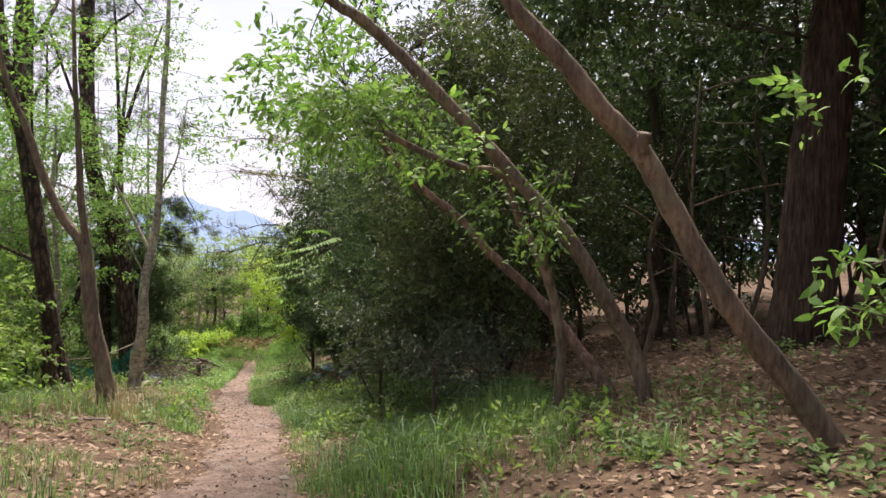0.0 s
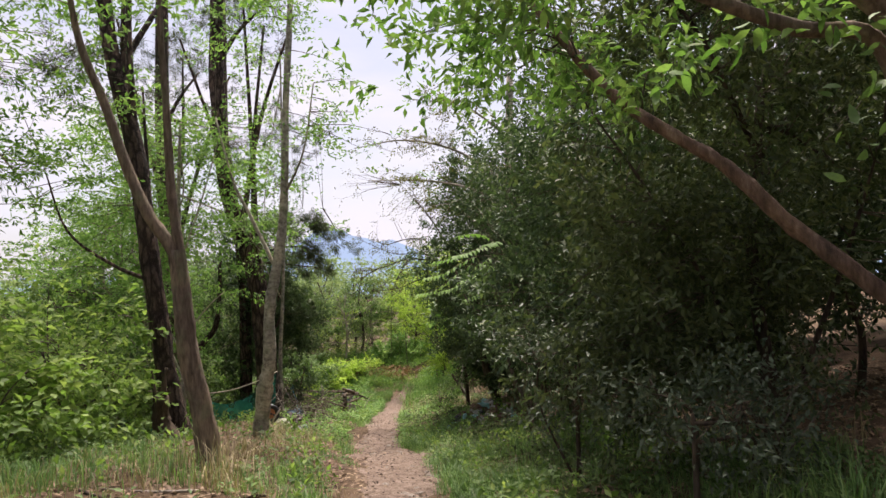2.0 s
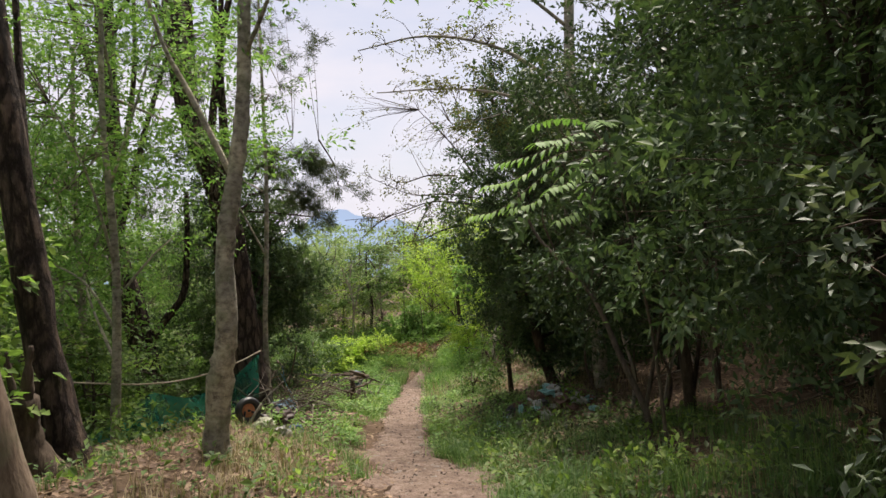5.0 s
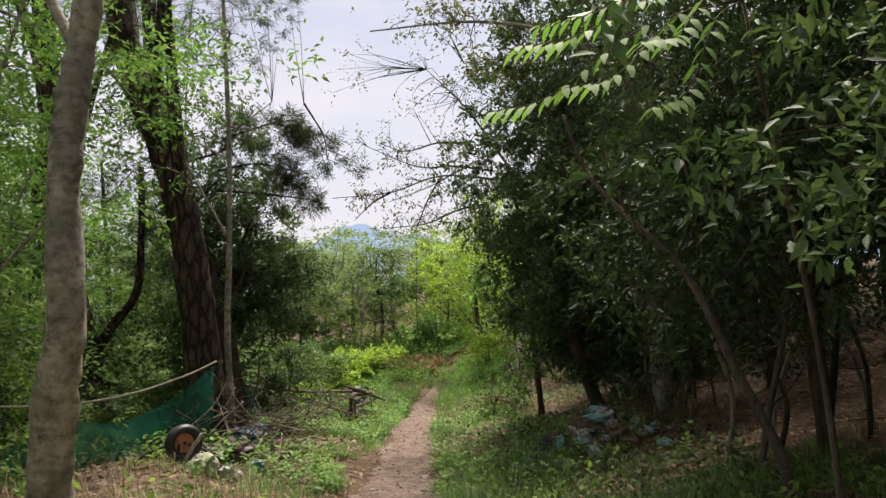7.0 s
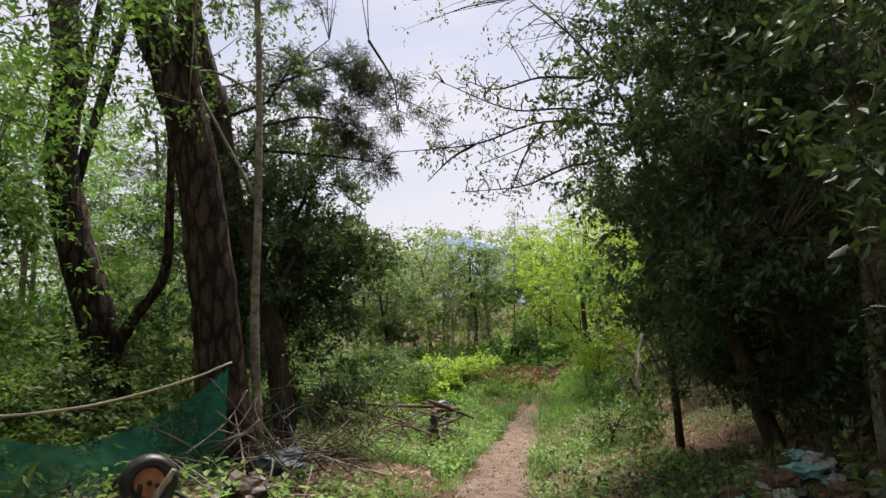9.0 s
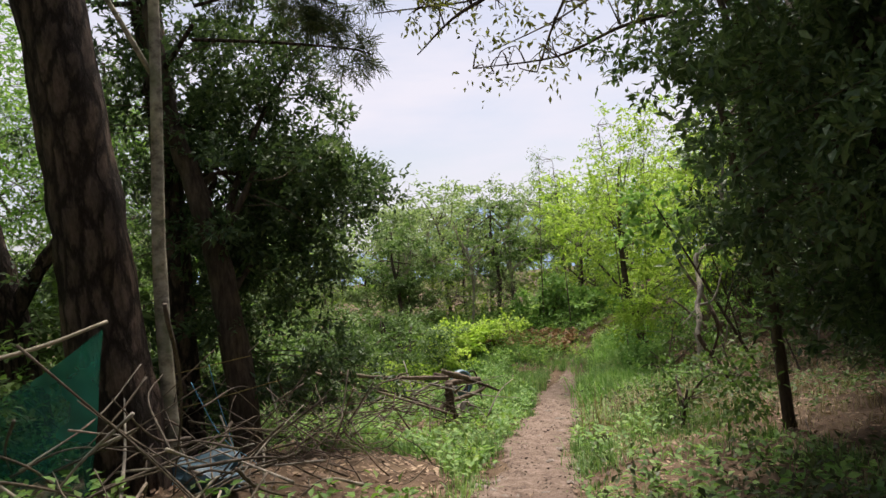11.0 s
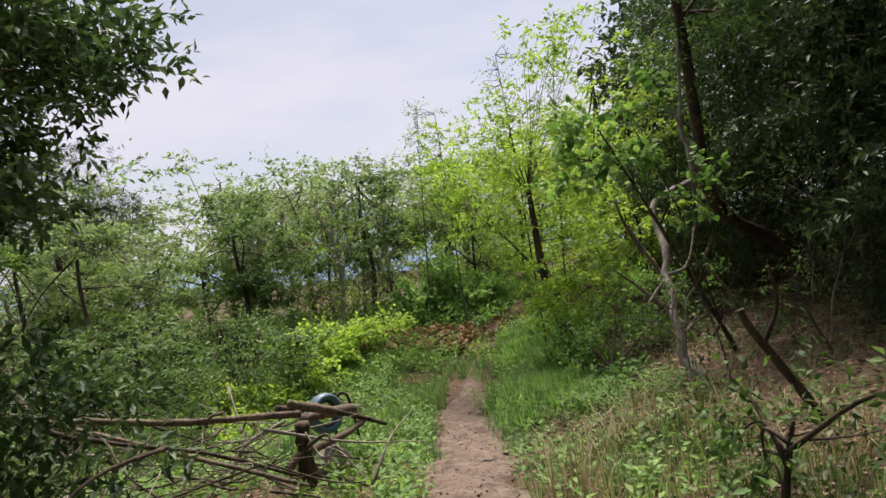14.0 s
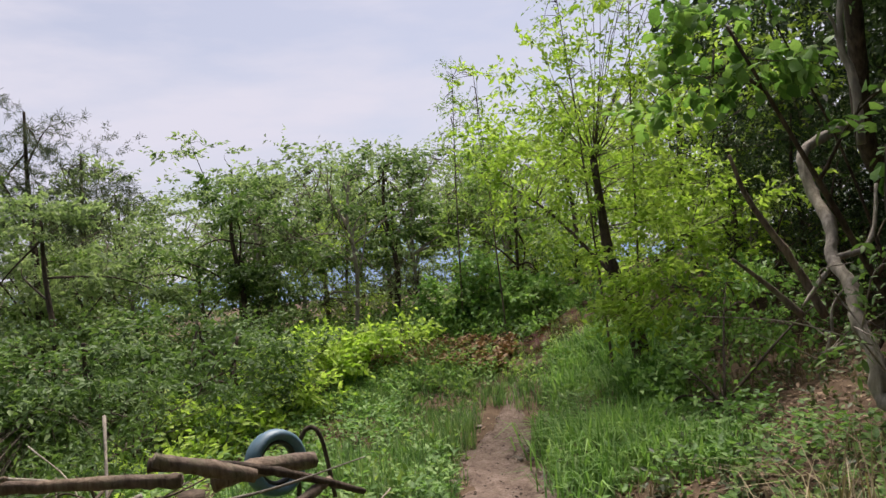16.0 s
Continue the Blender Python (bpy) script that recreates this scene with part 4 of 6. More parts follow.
tree("dark_conifer", "dense dark conifer hanging over the bank", "tree", [on_land(-2.4, 32.8), (-2.5, 32.6, -1.0), (-2.7, 32.4, 1.0), (-2.8, 32.3, 3.0)], 0.12, 0.05,
     # last three blobs are added overhead to cast shade on the bank
     [(-3.1, 32.3, 1.1, 1.6, 1.5, 1.6, 420), (-2.3, 31.0, 0.2, 1.4, 1.3, 1.2, 260), (-2.6, 31.6, 2.9, 1.6, 1.5, 1.2, 260), (-1.6, 29.6, 0.9, 1.5, 1.4, 1.3, 220), (-3.0, 33.6, 4.2, 2.2, 2.0, 0.9, 180), (-3.0, 30.6, 3.6, 1.8, 1.8, 0.9, 170), (-2.6, 27.8, 3.2, 1.7, 1.7, 0.9, 240)], LEAF_DARK, 0.1, BARK_DARK, limbs=6, leaves=8)
tree("dead_tree", "bare grey dead tree standing above the thicket", "dead tree", [on_land(-15.4, 41.5), (-15.5, 41.6, -2.2), (-15.7, 41.8, -0.4), (-16.2, 42.4, 0.6), (-17.1, 43.4, 1.5)], 0.1, 0.02, [], LEAF_DARK, 0.1, BARK_DARK,
     extra=[([(-15.7, 41.8, -0.4), (-15.3, 41.9, 0.4), (-15.2, 42.0, 1.2)], 0.04, 0.01), ([(-16.0, 42.1, 0.3), (-15.7, 42.2, 0.9), (-15.6, 42.2, 1.5)], 0.03, 0.008), ([(-16.4, 42.6, 0.8), (-16.9, 42.7, 0.9), (-17.5, 42.8, 1.3)], 0.025, 0.006), ([(-15.6, 41.7, -1.0), (-16.4, 41.6, -0.5), (-17.0, 41.5, -0.3)], 0.04, 0.01)])
tree("broken_stump", "short dark broken stem leaning on the bank", "stump", [(-4.72, 26.24, -3.15), (-4.95, 26.21, -2.75), (-5.2, 26.17, -2.35), (-5.25, 26.16, -2.22)], 0.045, 0.028, [], LEAF_DARK, 0.1, BARK_DARK,
     extra=[([(-5.1, 26.2, -2.5), (-5.0, 26.1, -2.2), (-5.05, 26.0, -1.9)], 0.02, 0.008)])
tree("lime_green_tree", "young tree in fresh yellow-green leaf at the bend", "tree", [on_land(-7.0, 33.9), (-7.25, 33.9, -2.6), (-7.4, 33.9, -2.0), (-7.5, 34.0, -0.6)], 0.17, 0.05,
     [(-7.6, 34.0, 0.0, 1.6, 1.5, 1.3, 120), (-6.4, 34.0, -0.9, 1.2, 1.3, 1.1, 80), (-8.6, 34.6, -0.7, 1.4, 1.3, 0.9, 75), (-6.6, 33.0, -2.3, 1.0, 0.9, 0.7, 110), (-6.9, 33.2, 1.9, 0.8, 0.8, 0.9, 40)], LEAF_LIME, 0.11, BARK_DARK, limbs=3, leaves=8, gap=0.25, flat=0.5)

# ---- undergrowth, near shrubs ----
def shrub(name, label, at, blobs, leaf, size, bark=BARK_DARK, **kw):
    x, y = at
    z = float(land(x, y))
    b = blobs[0]
    return tree(name, label, "shrub", [(x, y, z - 0.05), ((x + b[0]) / 2, (y + b[1]) / 2, (z + b[2]) / 2), (b[0], b[1], b[2])], kw.pop("r0", 0.035), 0.012, blobs, leaf, size, bark, flare=0.2, **kw)


shrub("maple_shrub", "leafy fresh-green broadleaf shrub under the trees", (-8.2, 12.0), [(-8.2, 12.0, 0.2, 1.4, 1.5, 1.2, 85), (-9.2, 13.2, 0.0, 1.4, 1.3, 1.3, 60)], LEAF_GLOW, 0.12, limbs=6, leaves=7, aspect=0.6, upness=1.2, gap=0.5, flat=0.4, spray=0.45)
shrub("maple_shrub", "leafy fresh-green broadleaf shrub under the trees", (-6.9, 9.4), [(-7.2, 9.6, -0.1, 0.9, 1.0, 0.6, 80), (-7.7, 9.2, 0.7, 1.0, 1.0, 0.6, 70)], LEAF_GLOW, 0.12, limbs=6, leaves=7, aspect=0.6, upness=1.2, gap=0.5, flat=0.4, spray=0.45)
shrub("maple_shrub", "leafy fresh-green broadleaf shrub under the trees", (-11.5, 16.5), [(-11.5, 16.5, -0.8, 1.6, 1.8, 1.3, 180), (-12.5, 18, 0.6, 1.6, 1.8, 1.2, 130)], LEAF_MID, 0.11, limbs=6, leaves=7, aspect=0.6, upness=1.2, gap=0.5, flat=0.4, spray=0.45)
shrub("silver_shrub", "low silver-grey leaved shrub at the wood's edge", (-0.1, 8.0), [(-0.1, 8.1, 0.05, 0.55, 0.5, 0.4, 70), (0.3, 8.4, -0.05, 0.5, 0.5, 0.35, 50)], LEAF_GREY, 0.06, limbs=3, leaves=7)
shrub("silver_shrub", "low twiggy grey-green shrub at the wood's edge", (-0.9, 10.2), [(-0.9, 10.2, 0.1, 0.8, 0.8, 0.7, 110)], LEAF_GREY, 0.06, limbs=4, leaves=7)
mound = [(-11.9, 35.6, -3.35, 0.7, 0.6, 0.35, 60), (-12.4, 34.9, -3.3, 0.7, 0.6, 0.45, 70), (-12.9, 34.0, -3.5, 0.7, 0.7, 0.4, 60), (-12.2, 33.4, -3.75, 0.6, 0.6, 0.3, 45), (-13.2, 32.6, -3.85, 0.7, 0.7, 0.35, 50), (-12.4, 31.9, -4.0, 0.6, 0.6, 0.28, 40), (-13.0, 30.8, -4.2, 0.7, 0.6, 0.3, 40), (-12.0, 30.4, -4.15, 0.5, 0.6, 0.25, 30), (-12.6, 29.2, -4.3, 0.6, 0.6, 0.25, 30), (-11.4, 36.2, -3.2, 0.5, 0.4, 0.25, 25)]
shrub("bramble_mound", "bright lime-green leafy shrub beside the woodpile", (-12.4, 33.6), mound, LEAF_LIME, 0.12, limbs=5, leaves=7, aspect=0.55, upness=1.2, gap=0.2, spray=0.42, flat=0.6)
shrub("ivy_mound", "dense mid-green bramble mound at the end of the trail", (-10.6, 38.5), [(-10.3, 38.0, -2.75, 1.0, 0.9, 0.75, 160), (-9.4, 38.2, -2.85, 0.9, 0.8, 0.6, 120), (-11.3, 38.4, -3.0, 0.9, 0.8, 0.6, 110)], LEAF_BRIGHT, 0.12, limbs=5, leaves=8, aspect=0.6, upness=1.0)
shrub("willow_shrub", "grey-green feathery shrub down in the hollow", (-13.6, 31.5), [(-13.6, 31.5, -3.9, 1.7, 1.7, 0.9, 220), (-12.6, 28.6, -4.1, 1.3, 1.4, 0.6, 130)], LEAF_MID, 0.1, limbs=5, leaves=8, aspect=0.3)
shrub("willow_shrub", "grey-green feathery shrub down in the hollow", (-17.0, 34.0), [(-17, 34, -4.2, 2.3, 2.0, 1.2, 260), (-15.5, 29, -4.8, 2, 2, .9, 170)], FAR_LEAF, 0.11, limbs=5, leaves=8, aspect=0.35)
shrub("trail_shrub", "small bright shrub growing beside the trail", (-5.4, 24.6), [(-5.3, 24.6, -2.65, 0.4, 0.5, 0.3, 30), (-4.9, 23.2, -2.4, 0.4, 0.4, 0.35, 30)], LEAF_MID, 0.07, limbs=4, leaves=7, aspect=0.5)
shrub("trail_shrub", "bushy fresh-green shrub growing beside the trail", (-6.2, 31.0), [(-6.3, 31.4, -3.4, 0.6, 0.8, 0.4, 70), (-5.6, 32.6, -2.7, 0.9, 0.9, 0.6, 90)], LEAF_BRIGHT, 0.09, limbs=4, leaves=7, aspect=0.5)

def tiered_tree(x, y, top, spread, leaf, size, label, seed):
    """A spreading tree whose leaves lie in flat tiers with dark gaps between."""
    r = np.random.default_rng(seed)
    z = float(land(x, y))
    blobs = []
    for i in range(11):
        a, d = r.random() * 6.28, spread * r.random() ** 0.6
        h = z + (top - z) * (0.35 + 0.62 * r.random() * (1 - 0.35 * d / spread))
        blobs.append((x + math.cos(a) * d, y + math.sin(a) * d, h, 0.5 + 0.5 * r.random(), 0.5 + 0.5 * r.random(), 0.14 + 0.1 * r.random(), 17))
    blobs.append((x, y, top - 0.3, 0.9, 0.9, 0.3, 26))
    return tree("spreading_tree", label, "tree", [(x, y, z), (x + 0.15, y, (z * 2 + top) / 3), (x - 0.1, y + 0.1, (z + top * 2) / 3), (x, y, top - 0.4)], 0.1, 0.03, blobs, leaf, size, BARK_DARK, limbs=9, twigs=4, leaves=8, spray=0.38, gap=0.1, twig_share=0.2, flat=0.3, aspect=0.5, upness=1.2, group="spreading trees of the hollow")


TIERS = {"mid": (LEAF_MID, "spreading tree with tiers of mid-green leaves"), "dull": (FAR_LEAF, "spreading tree with tiers of dull grey-green leaves"), "fresh": (LEAF_GLOW, "spreading tree with tiers of fresh leaves")}
for i, (x, y, top, spread, tone) in enumerate([(-15.6, 37.4, 0.4, 1.9, "mid"), (-18.6, 35.2, 0.1, 2.0, "dull"), (-21.8, 36.6, 1.1, 2.2, "fresh"), (-13.0, 40.2, 1.0, 1.9, "mid"), (-24.4, 33.0, 0.9, 2.3, "fresh"), (-17.0, 41.0, 1.2, 2.0, "dull"), (-20.4, 31.2, -0.9, 1.9, "mid"), (-26.5, 38.5, 2.4, 2.4, "dull"), (-10.6, 42.6, 1.3, 1.8, "fresh")]):
    tiered_tree(x, y, top, spread, TIERS[tone][0], 0.13, TIERS[tone][1], 60 + i)

# ---- woods round about: a few trees built once, then repeated ----
def wood_tree(name, label, height, spread, n, leaf, size, bark, **kw):
    low = kw.pop("low", 0.35)
    b = [(0, 0, height * (low + 1) / 2, spread, spread, height * (1 - low) / 2, n), (spread * 0.45, spread * 0.2, height * (low + 0.2), spread * 0.75, spread * 0.7, height * 0.22, n // 3), (-spread * 0.4, -spread * 0.3, height * 0.7, spread * 0.8, spread * 0.7, height * 0.2, n // 3),
         (-spread * 0.5, spread * 0.4, height * (low + 0.12), spread * 0.7, spread * 0.7, height * 0.16, n // 4)]
    return tree(name, label, kw.pop("category", "tree"), [(0, 0, -0.3), (0.1, 0.05, height * 0.3), (-0.05, 0.1, height * 0.6), (0.1, 0, height * 0.85)], kw.pop("r0", 0.14), 0.03, b, leaf, size, bark, grounded=False, **kw)


def plant(base, spots, group):
    """Repeats of a tree at (x, y, scale, sink)."""
    for i, (x, y, s, sink) in enumerate(spots):
        m = pose(x, y, float(land(x, y, False)) - sink, 0, 0, (i * 137.5) % 360)
        ob = base if i == 0 else copy_thing(base, m)
        ob.matrix_basis = m @ Matrix.Scale(s, 4)
        tagged(ob, group=group)


shade = wood_tree("shade_tree", "dark evergreen tree in the dense wood", 7.5, 2.4, 210, LEAF_DARK, 0.22, BARK_DARK, limbs=4, twigs=3, leaves=6, spray=0.55, low=0.12, twig_share=0.06)
thick = wood_tree("thick_evergreen", "dense dark small-leaved evergreen at the wood's edge", 7.2, 2.2, 310, LEAF_DARK, 0.125, BARK_DARK, limbs=4, twigs=3, leaves=8, spray=0.4, low=0.1, twig_share=0.06)
plant(thick, [(3.6, 12.0, 1.0, 0), (2.2, 15.2, 1.05, 0), (0.9, 19.2, 1.0, 0), (-0.9, 20.8, 0.8, 0.3), (1.0, 17.0, 0.85, 0.3), (-0.6, 23.4, 0.95, 0), (-1.8, 25.4, 0.8, 0.3), (-2.4, 28.8, 0.7, 0.2), (-1.0, 27.5, 1.0, 0), (-1.9, 33.4, 0.8, 0.2), (-3.0, 36.0, 0.85, 0.2), (-3.6, 34.3, 0.45, 0.1), (-2.2, 34.4, 0.5, 0.1), (-4.7, 35.2, 0.45, 0.1), (-2.0, 31.4, 0.4, 0.1), (-3.2, 29.6, 0.26, 0.05), (-2.6, 27.0, 0.3, 0.05), (-15.2, 23.4, 0.55, 0.1), (-17.4, 20.2, 0.6, 0.1)], "evergreens at the wood's edge")
# copies behind the start and far right are unseen, added to block light
plant(shade, [(4.9, 15.8, 1.1, 0), (3.0, 21.0, 1.1, 0), (6.5, 19.5, 1.15, 0), (2.2, 25.8, 1.1, 0), (-0.8, 31.5, 1.0, 0), (-1.4, 35.5, 0.95, 0), (8.8, 14.5, 1.2, 0), (9.5, 9.0, 1.2, 0), (8.2, 3.6, 1.1, 0), (6.0, -1.5, 1.1, 0), (8.0, 25, 1.2, 0), (4.5, 30, 1.2, 0), (1.5, 38, 1.1, 0), (-2.2, 40.5, 1.0, 0), (12, 20, 1.4, 0), (3.5, -6.0, 1.2, 0), (-3.0, -7.5, 1.1, 0), (11, 32, 1.4, 0), (13, 12, 1.4, 0), (1.6, 32.5, 1.0, 0), (5.2, 10.6, 0.8, 0), (7.2, 7.0, 0.85, 0), (-0.6, 33.6, 0.9, 0.2), (0.8, 36, 1.0, 0.2), (2.8, 34.5, 1.1, 0.2), (-0.2, 29.2, 0.8, 0.2), (4.5, 25, 0.9, 0.2), (-3.4, 39.0, 1.0, 0.2), (7.0, 4.4, 1.1, 0), (6.8, 0.4, 1.0, 0)], "evergreens of the dense wood")
canopy = wood_tree("canopy_tree", "slender broadleaf tree with light green leaves against the sky", 7.5, 2.2, 270, LEAF_BRIGHT, 0.1, BARK_GREY, limbs=10, twigs=3, leaves=7, spray=0.42, low=0.3, gap=0.4, twig_share=0.3, r0=0.09, flat=0.45)
plant(canopy, [(-8.9, 16.2, 0.95, 0), (-11.2, 18.6, 1.05, 0), (-14.6, 22.0, 1.0, 0), (-9.4, 11.2, 1.0, 0), (-7.6, 6.6, 1.1, 0), (-15.5, 14.0, 1.1, 0), (-13.4, 20.0, 0.9, 0), (-16.4, 23.6, 1.0, 0), (-12.6, 24.6, 0.8, 0.2)], "light trees below the trail")
mid_tree = wood_tree("wood_tree", "leafy mid-green broadleaf tree on the slope", 6.0, 2.5, 100, FAR_LEAF, 0.19, BARK_DARK, limbs=6, twigs=4, leaves=7, spray=0.6, low=0.08, gap=0.6, twig_share=0.3, r0=0.1, flat=0.3)
plant(mid_tree, [(-15, 45.0, 1.0, 0.3), (-19, 43, 1.05, 0.3), (-22.5, 40, 1.0, 0.2), (-18, 50, 1.2, 0.3), (-25, 45, 1.15, 0), (-29, 41, 1.1, 0), (-24, 54, 1.3, 0.3), (-31, 50, 1.3, 0), (-12.5, 49, 1.05, 0.3), (-9.0, 53, 1.2, 0.3), (-23, 32, 0.9, 0.6), (-26, 27, 1.0, 0.3), (-21, 25, 0.85, 0.2), (-36, 47, 1.5, 0), (-33, 34, 1.2, 0), (-30, 24, 1.2, 0), (-24, 19, 1.1, 0), (-38, 60, 1.6, 0), (-13, 58, 1.3, 0.3), (-5, 57, 1.3, 0.3), (-19, 15, 1.0, 0), (-18, 9, 1.0, 0), (-14, 3, 1.1, 0), (-10.5, -2.5, 1.1, 0), (-8, -7, 1.2, 0), (-23, 8, 1.2, 0), (-45, 52, 1.6, 0), (-42, 38, 1.5, 0), (-17, 20.5, 0.8, 0), (-27, 36, 1.0, 0), (0, 52, 1.3, 0.3), (-5.5, 48, 1.1, 0.3)], "broadleaf trees of the valley")
lime_tree = wood_tree("young_tree", "young tree with airy yellow-green spring leaves", 5.2, 1.9, 120, LEAF_LIME, 0.14, BARK_DARK, limbs=7, twigs=3, leaves=6, spray=0.42, low=0.12, gap=0.35, twig_share=0.4, r0=0.08, flat=0.45)
plant(lime_tree, [(-8.6, 41.0, 1.0, 0.3), (-6.0, 38.5, 1.05, 0.2), (-11.5, 44.0, 0.95, 0.3), (-4.4, 42.0, 1.1, 0.3), (-14.5, 41.0, 0.75, 0.3), (-8.5, 46, 1.1, 0.3), (-5.4, 36.2, 0.9, 0.2)], "young spring trees at the bend")
grey_tree = wood_tree("thicket_shrub", "tangled grey-green half-bare thicket shrub", 3.6, 1.8, 110, FAR_LEAF, 0.09, DEADWOOD, category="shrub", limbs=14, twigs=2, leaves=6, spray=0.42, low=0.05, gap=0.25, twig_share=0.9, r0=0.05)
plant(grey_tree, [(-13.2, 38.2, 1.0, 0), (-12.4, 40.5, 1.1, 0), (-15.8, 38.5, 1.0, 0), (-18.5, 37.5, 0.95, 0), (-21, 35.5, 1.0, 0), (-4.0, 37.0, 0.9, 0), (-2.8, 31.0, 0.6, 0), (-19, 30, 0.8, 0), (-16.2, 41.5, 1.1, 0), (-10.2, 41.5, 1.0, 0)], "thicket shrubs of the hollow")
far_pine = wood_tree("far_pine", "bushy pine with layered needle branches", 8.0, 1.9, 150, NEEDLE, 0.17, BARK_PINE, limbs=8, twigs=3, leaves=11, aspect=0.08, spray=0.24, low=0.4, gap=0.35, twig_share=0.1)
plant(far_pine, [(-21.0, 37.2, 1.0, 0), (-21.9, 40.0, 0.9, 0), (-29.5, 37.5, 1.05, 0), (-33, 42, 1.1, 0), (-2.6, 37.0, 0.95, 0), (-15.0, 25.5, 1.0, 0), (-14.5, 14.5, 1.1, 0), (-10.5, 6.0, 1.1, 0)], "pines on the slope")
hollow = wood_tree("hollow_shrub", "rounded leafy green shrub filling the hollow", 2.3, 1.5, 120, LEAF_MID, 0.13, BARK_DARK, category="shrub", limbs=5, twigs=3, leaves=7, spray=0.45, low=0.0, gap=0.45, twig_share=0.15, r0=0.04, aspect=0.5, upness=1.4, flat=0.35)
plant(hollow, [(-13.2, 25.5, 0.8, 0.2), (-14.8, 27.6, 0.9, 0.3), (-16.8, 26.0, 1.0, 0.2), (-17.5, 31.5, 1.1, 0.4), (-14.6, 34.6, 0.9, 0.3), (-20.5, 28.5, 1.1, 0.3), (-20.5, 33.0, 1.1, 0.3), (-24.0, 35.5, 1.2, 0.3), (-17.0, 35.8, 1.0, 0.4), (-23.5, 29.0, 1.2, 0.3), (-11.9, 23.9, 0.7, 0.2), (-27, 31, 1.3, 0.2), (-29, 28, 1.2, 0), (-15.4, 32.6, 1.0, 0.3), (-13.0, 33.2, 0.8, 0.3), (-18.2, 28.8, 1.0, 0.3), (-13.0, 21.4, 1.1, 0.1), (-14.6, 22.4, 1.3, 0.1), (-11.2, 19.9, 0.7, 0.1), (-16.0, 21.0, 1.3, 0.1), (-12.0, 18.0, 0.9, 0.1)], "shrubs of the hollow")
# brighter counterpart of the hollow shrub; its sunlit look is leaf colour
sunny = wood_tree("sunny_shrub", "spreading shrub in bright fresh green leaf, coloured as if sunlit", 2.6, 1.5, 95, LEAF_GLOW, 0.12, BARK_DARK, category="shrub", limbs=5, twigs=3, leaves=6, spray=0.45, low=0.0, gap=0.3, twig_share=0.25, r0=0.04, aspect=0.55, upness=1.2, flat=0.4)
plant(sunny, [(-14.5, 20.0, 1.0, 0.1), (-12.2, 14.0, 1.0, 0.1), (-14.2, 11.5, 1.1, 0.1), (-10.9, 9.0, 1.0, 0.1), (-16.5, 17.5, 1.2, 0.1), (-10.4, 17.6, 0.7, 0.1), (-17.5, 23.0, 1.2, 0.1), (-8.9, 7.2, 0.8, 0.1), (-20, 20, 1.3, 0), (-13.2, 24.2, 0.8, 0.1), (-9.8, 14.6, 0.8, 0.2), (-11.8, 19.2, 0.7, 0.1), (-7.7, 11.2, 0.6, 0.1), (-17.6, 38.8, 1.1, 0.3), (-9.6, 39.4, 1.1, 0.3), (-20.6, 38.2, 1.1, 0.3)], "sunlit shrubs of the slope")
shrub("mulberry", "small tree with broad bright green leaves over the bank", (-4.6, 30.6), [(-6.1, 29.7, -0.25, 0.5, 0.5, 0.45, 16), (-6.4, 29.6, -0.8, 0.45, 0.4, 0.3, 10), (-4.9, 29.2, -1.1, 0.4, 0.4, 0.3, 6), (-5.7, 30.4, 0.2, 0.4, 0.4, 0.4, 7)], LEAF_BRIGHT, 0.125, limbs=4, leaves=6, aspect=0.85, upness=1.0, fine=True, r0=0.05)
shrub("sapling_sprig", "young sapling with bright glossy leaves at the wood's edge", (2.6, 3.6), [(2.0, 3.25, 1.3, 0.25, 0.2, 0.35, 14), (2.3, 3.4, 1.9, 0.4, 0.3, 0.3, 14)], LEAF_BRIGHT, 0.085, limbs=2, twigs=2, leaves=6, spray=0.2, fine=True)


def pinnate_tree(at, heads):
    """A thin sapling that carries long compound leaves."""
    t = thing("sumac_sapling", at, "thin sapling with long feathery bright green compound leaves", "tree")
    at = np.array(at)
    top = np.array([-2.1, 14.7, 1.3])
    link_mesh("trunk", *tube(spline([at - [0, 0, 0.1], at + [-0.1, 0, 1.2], top]), 0.022, 0.01, 6), TWIG, t, smooth=True)
    for h in heads:
        h = np.array(h)
        bend = (top + h) / 2 + np.array([0, 0, 0.12])
        rib = spline([top, bend, h, h + unit((h - bend) * [1, 1, 0.2]) * 0.3 - np.array([0, 0, 0.03])], 7)
        stalk = link_mesh("leaf_stalk", *tube(rib, 0.006, 0.002, 4), TWIG, t)
        q = rib[len(rib) // 3:]
        s = np.linspace(0, len(q) - 1.001, 11)
        p = q[s.astype(int)] + (q[np.minimum(s.astype(int) + 1, len(q) - 1)] - q[s.astype(int)]) * (s % 1)[:, None]
        d = unit(np.gradient(p, axis=0))
        side = unit(np.cross(d, [0, 0, 1.0]))
        base = np.concatenate([p, p])
        way = unit(np.concatenate([side + d * 0.55, -side + d * 0.55]) - np.array([0, 0, 0.45]) + rng.normal(size=(22, 3)) * 0.08)
        nor = unit(np.concatenate([d, d]) * 0.2 + np.array([0, 0, 1]) + rng.normal(size=(22, 3)) * 0.15)
        for i in range(22):
            link_mesh("leaflet", *leaf_mesh(base[i:i + 1], way[i:i + 1], nor[i:i + 1], 0.14, 0.05, fine=True), LEAF_BRIGHT, stalk)


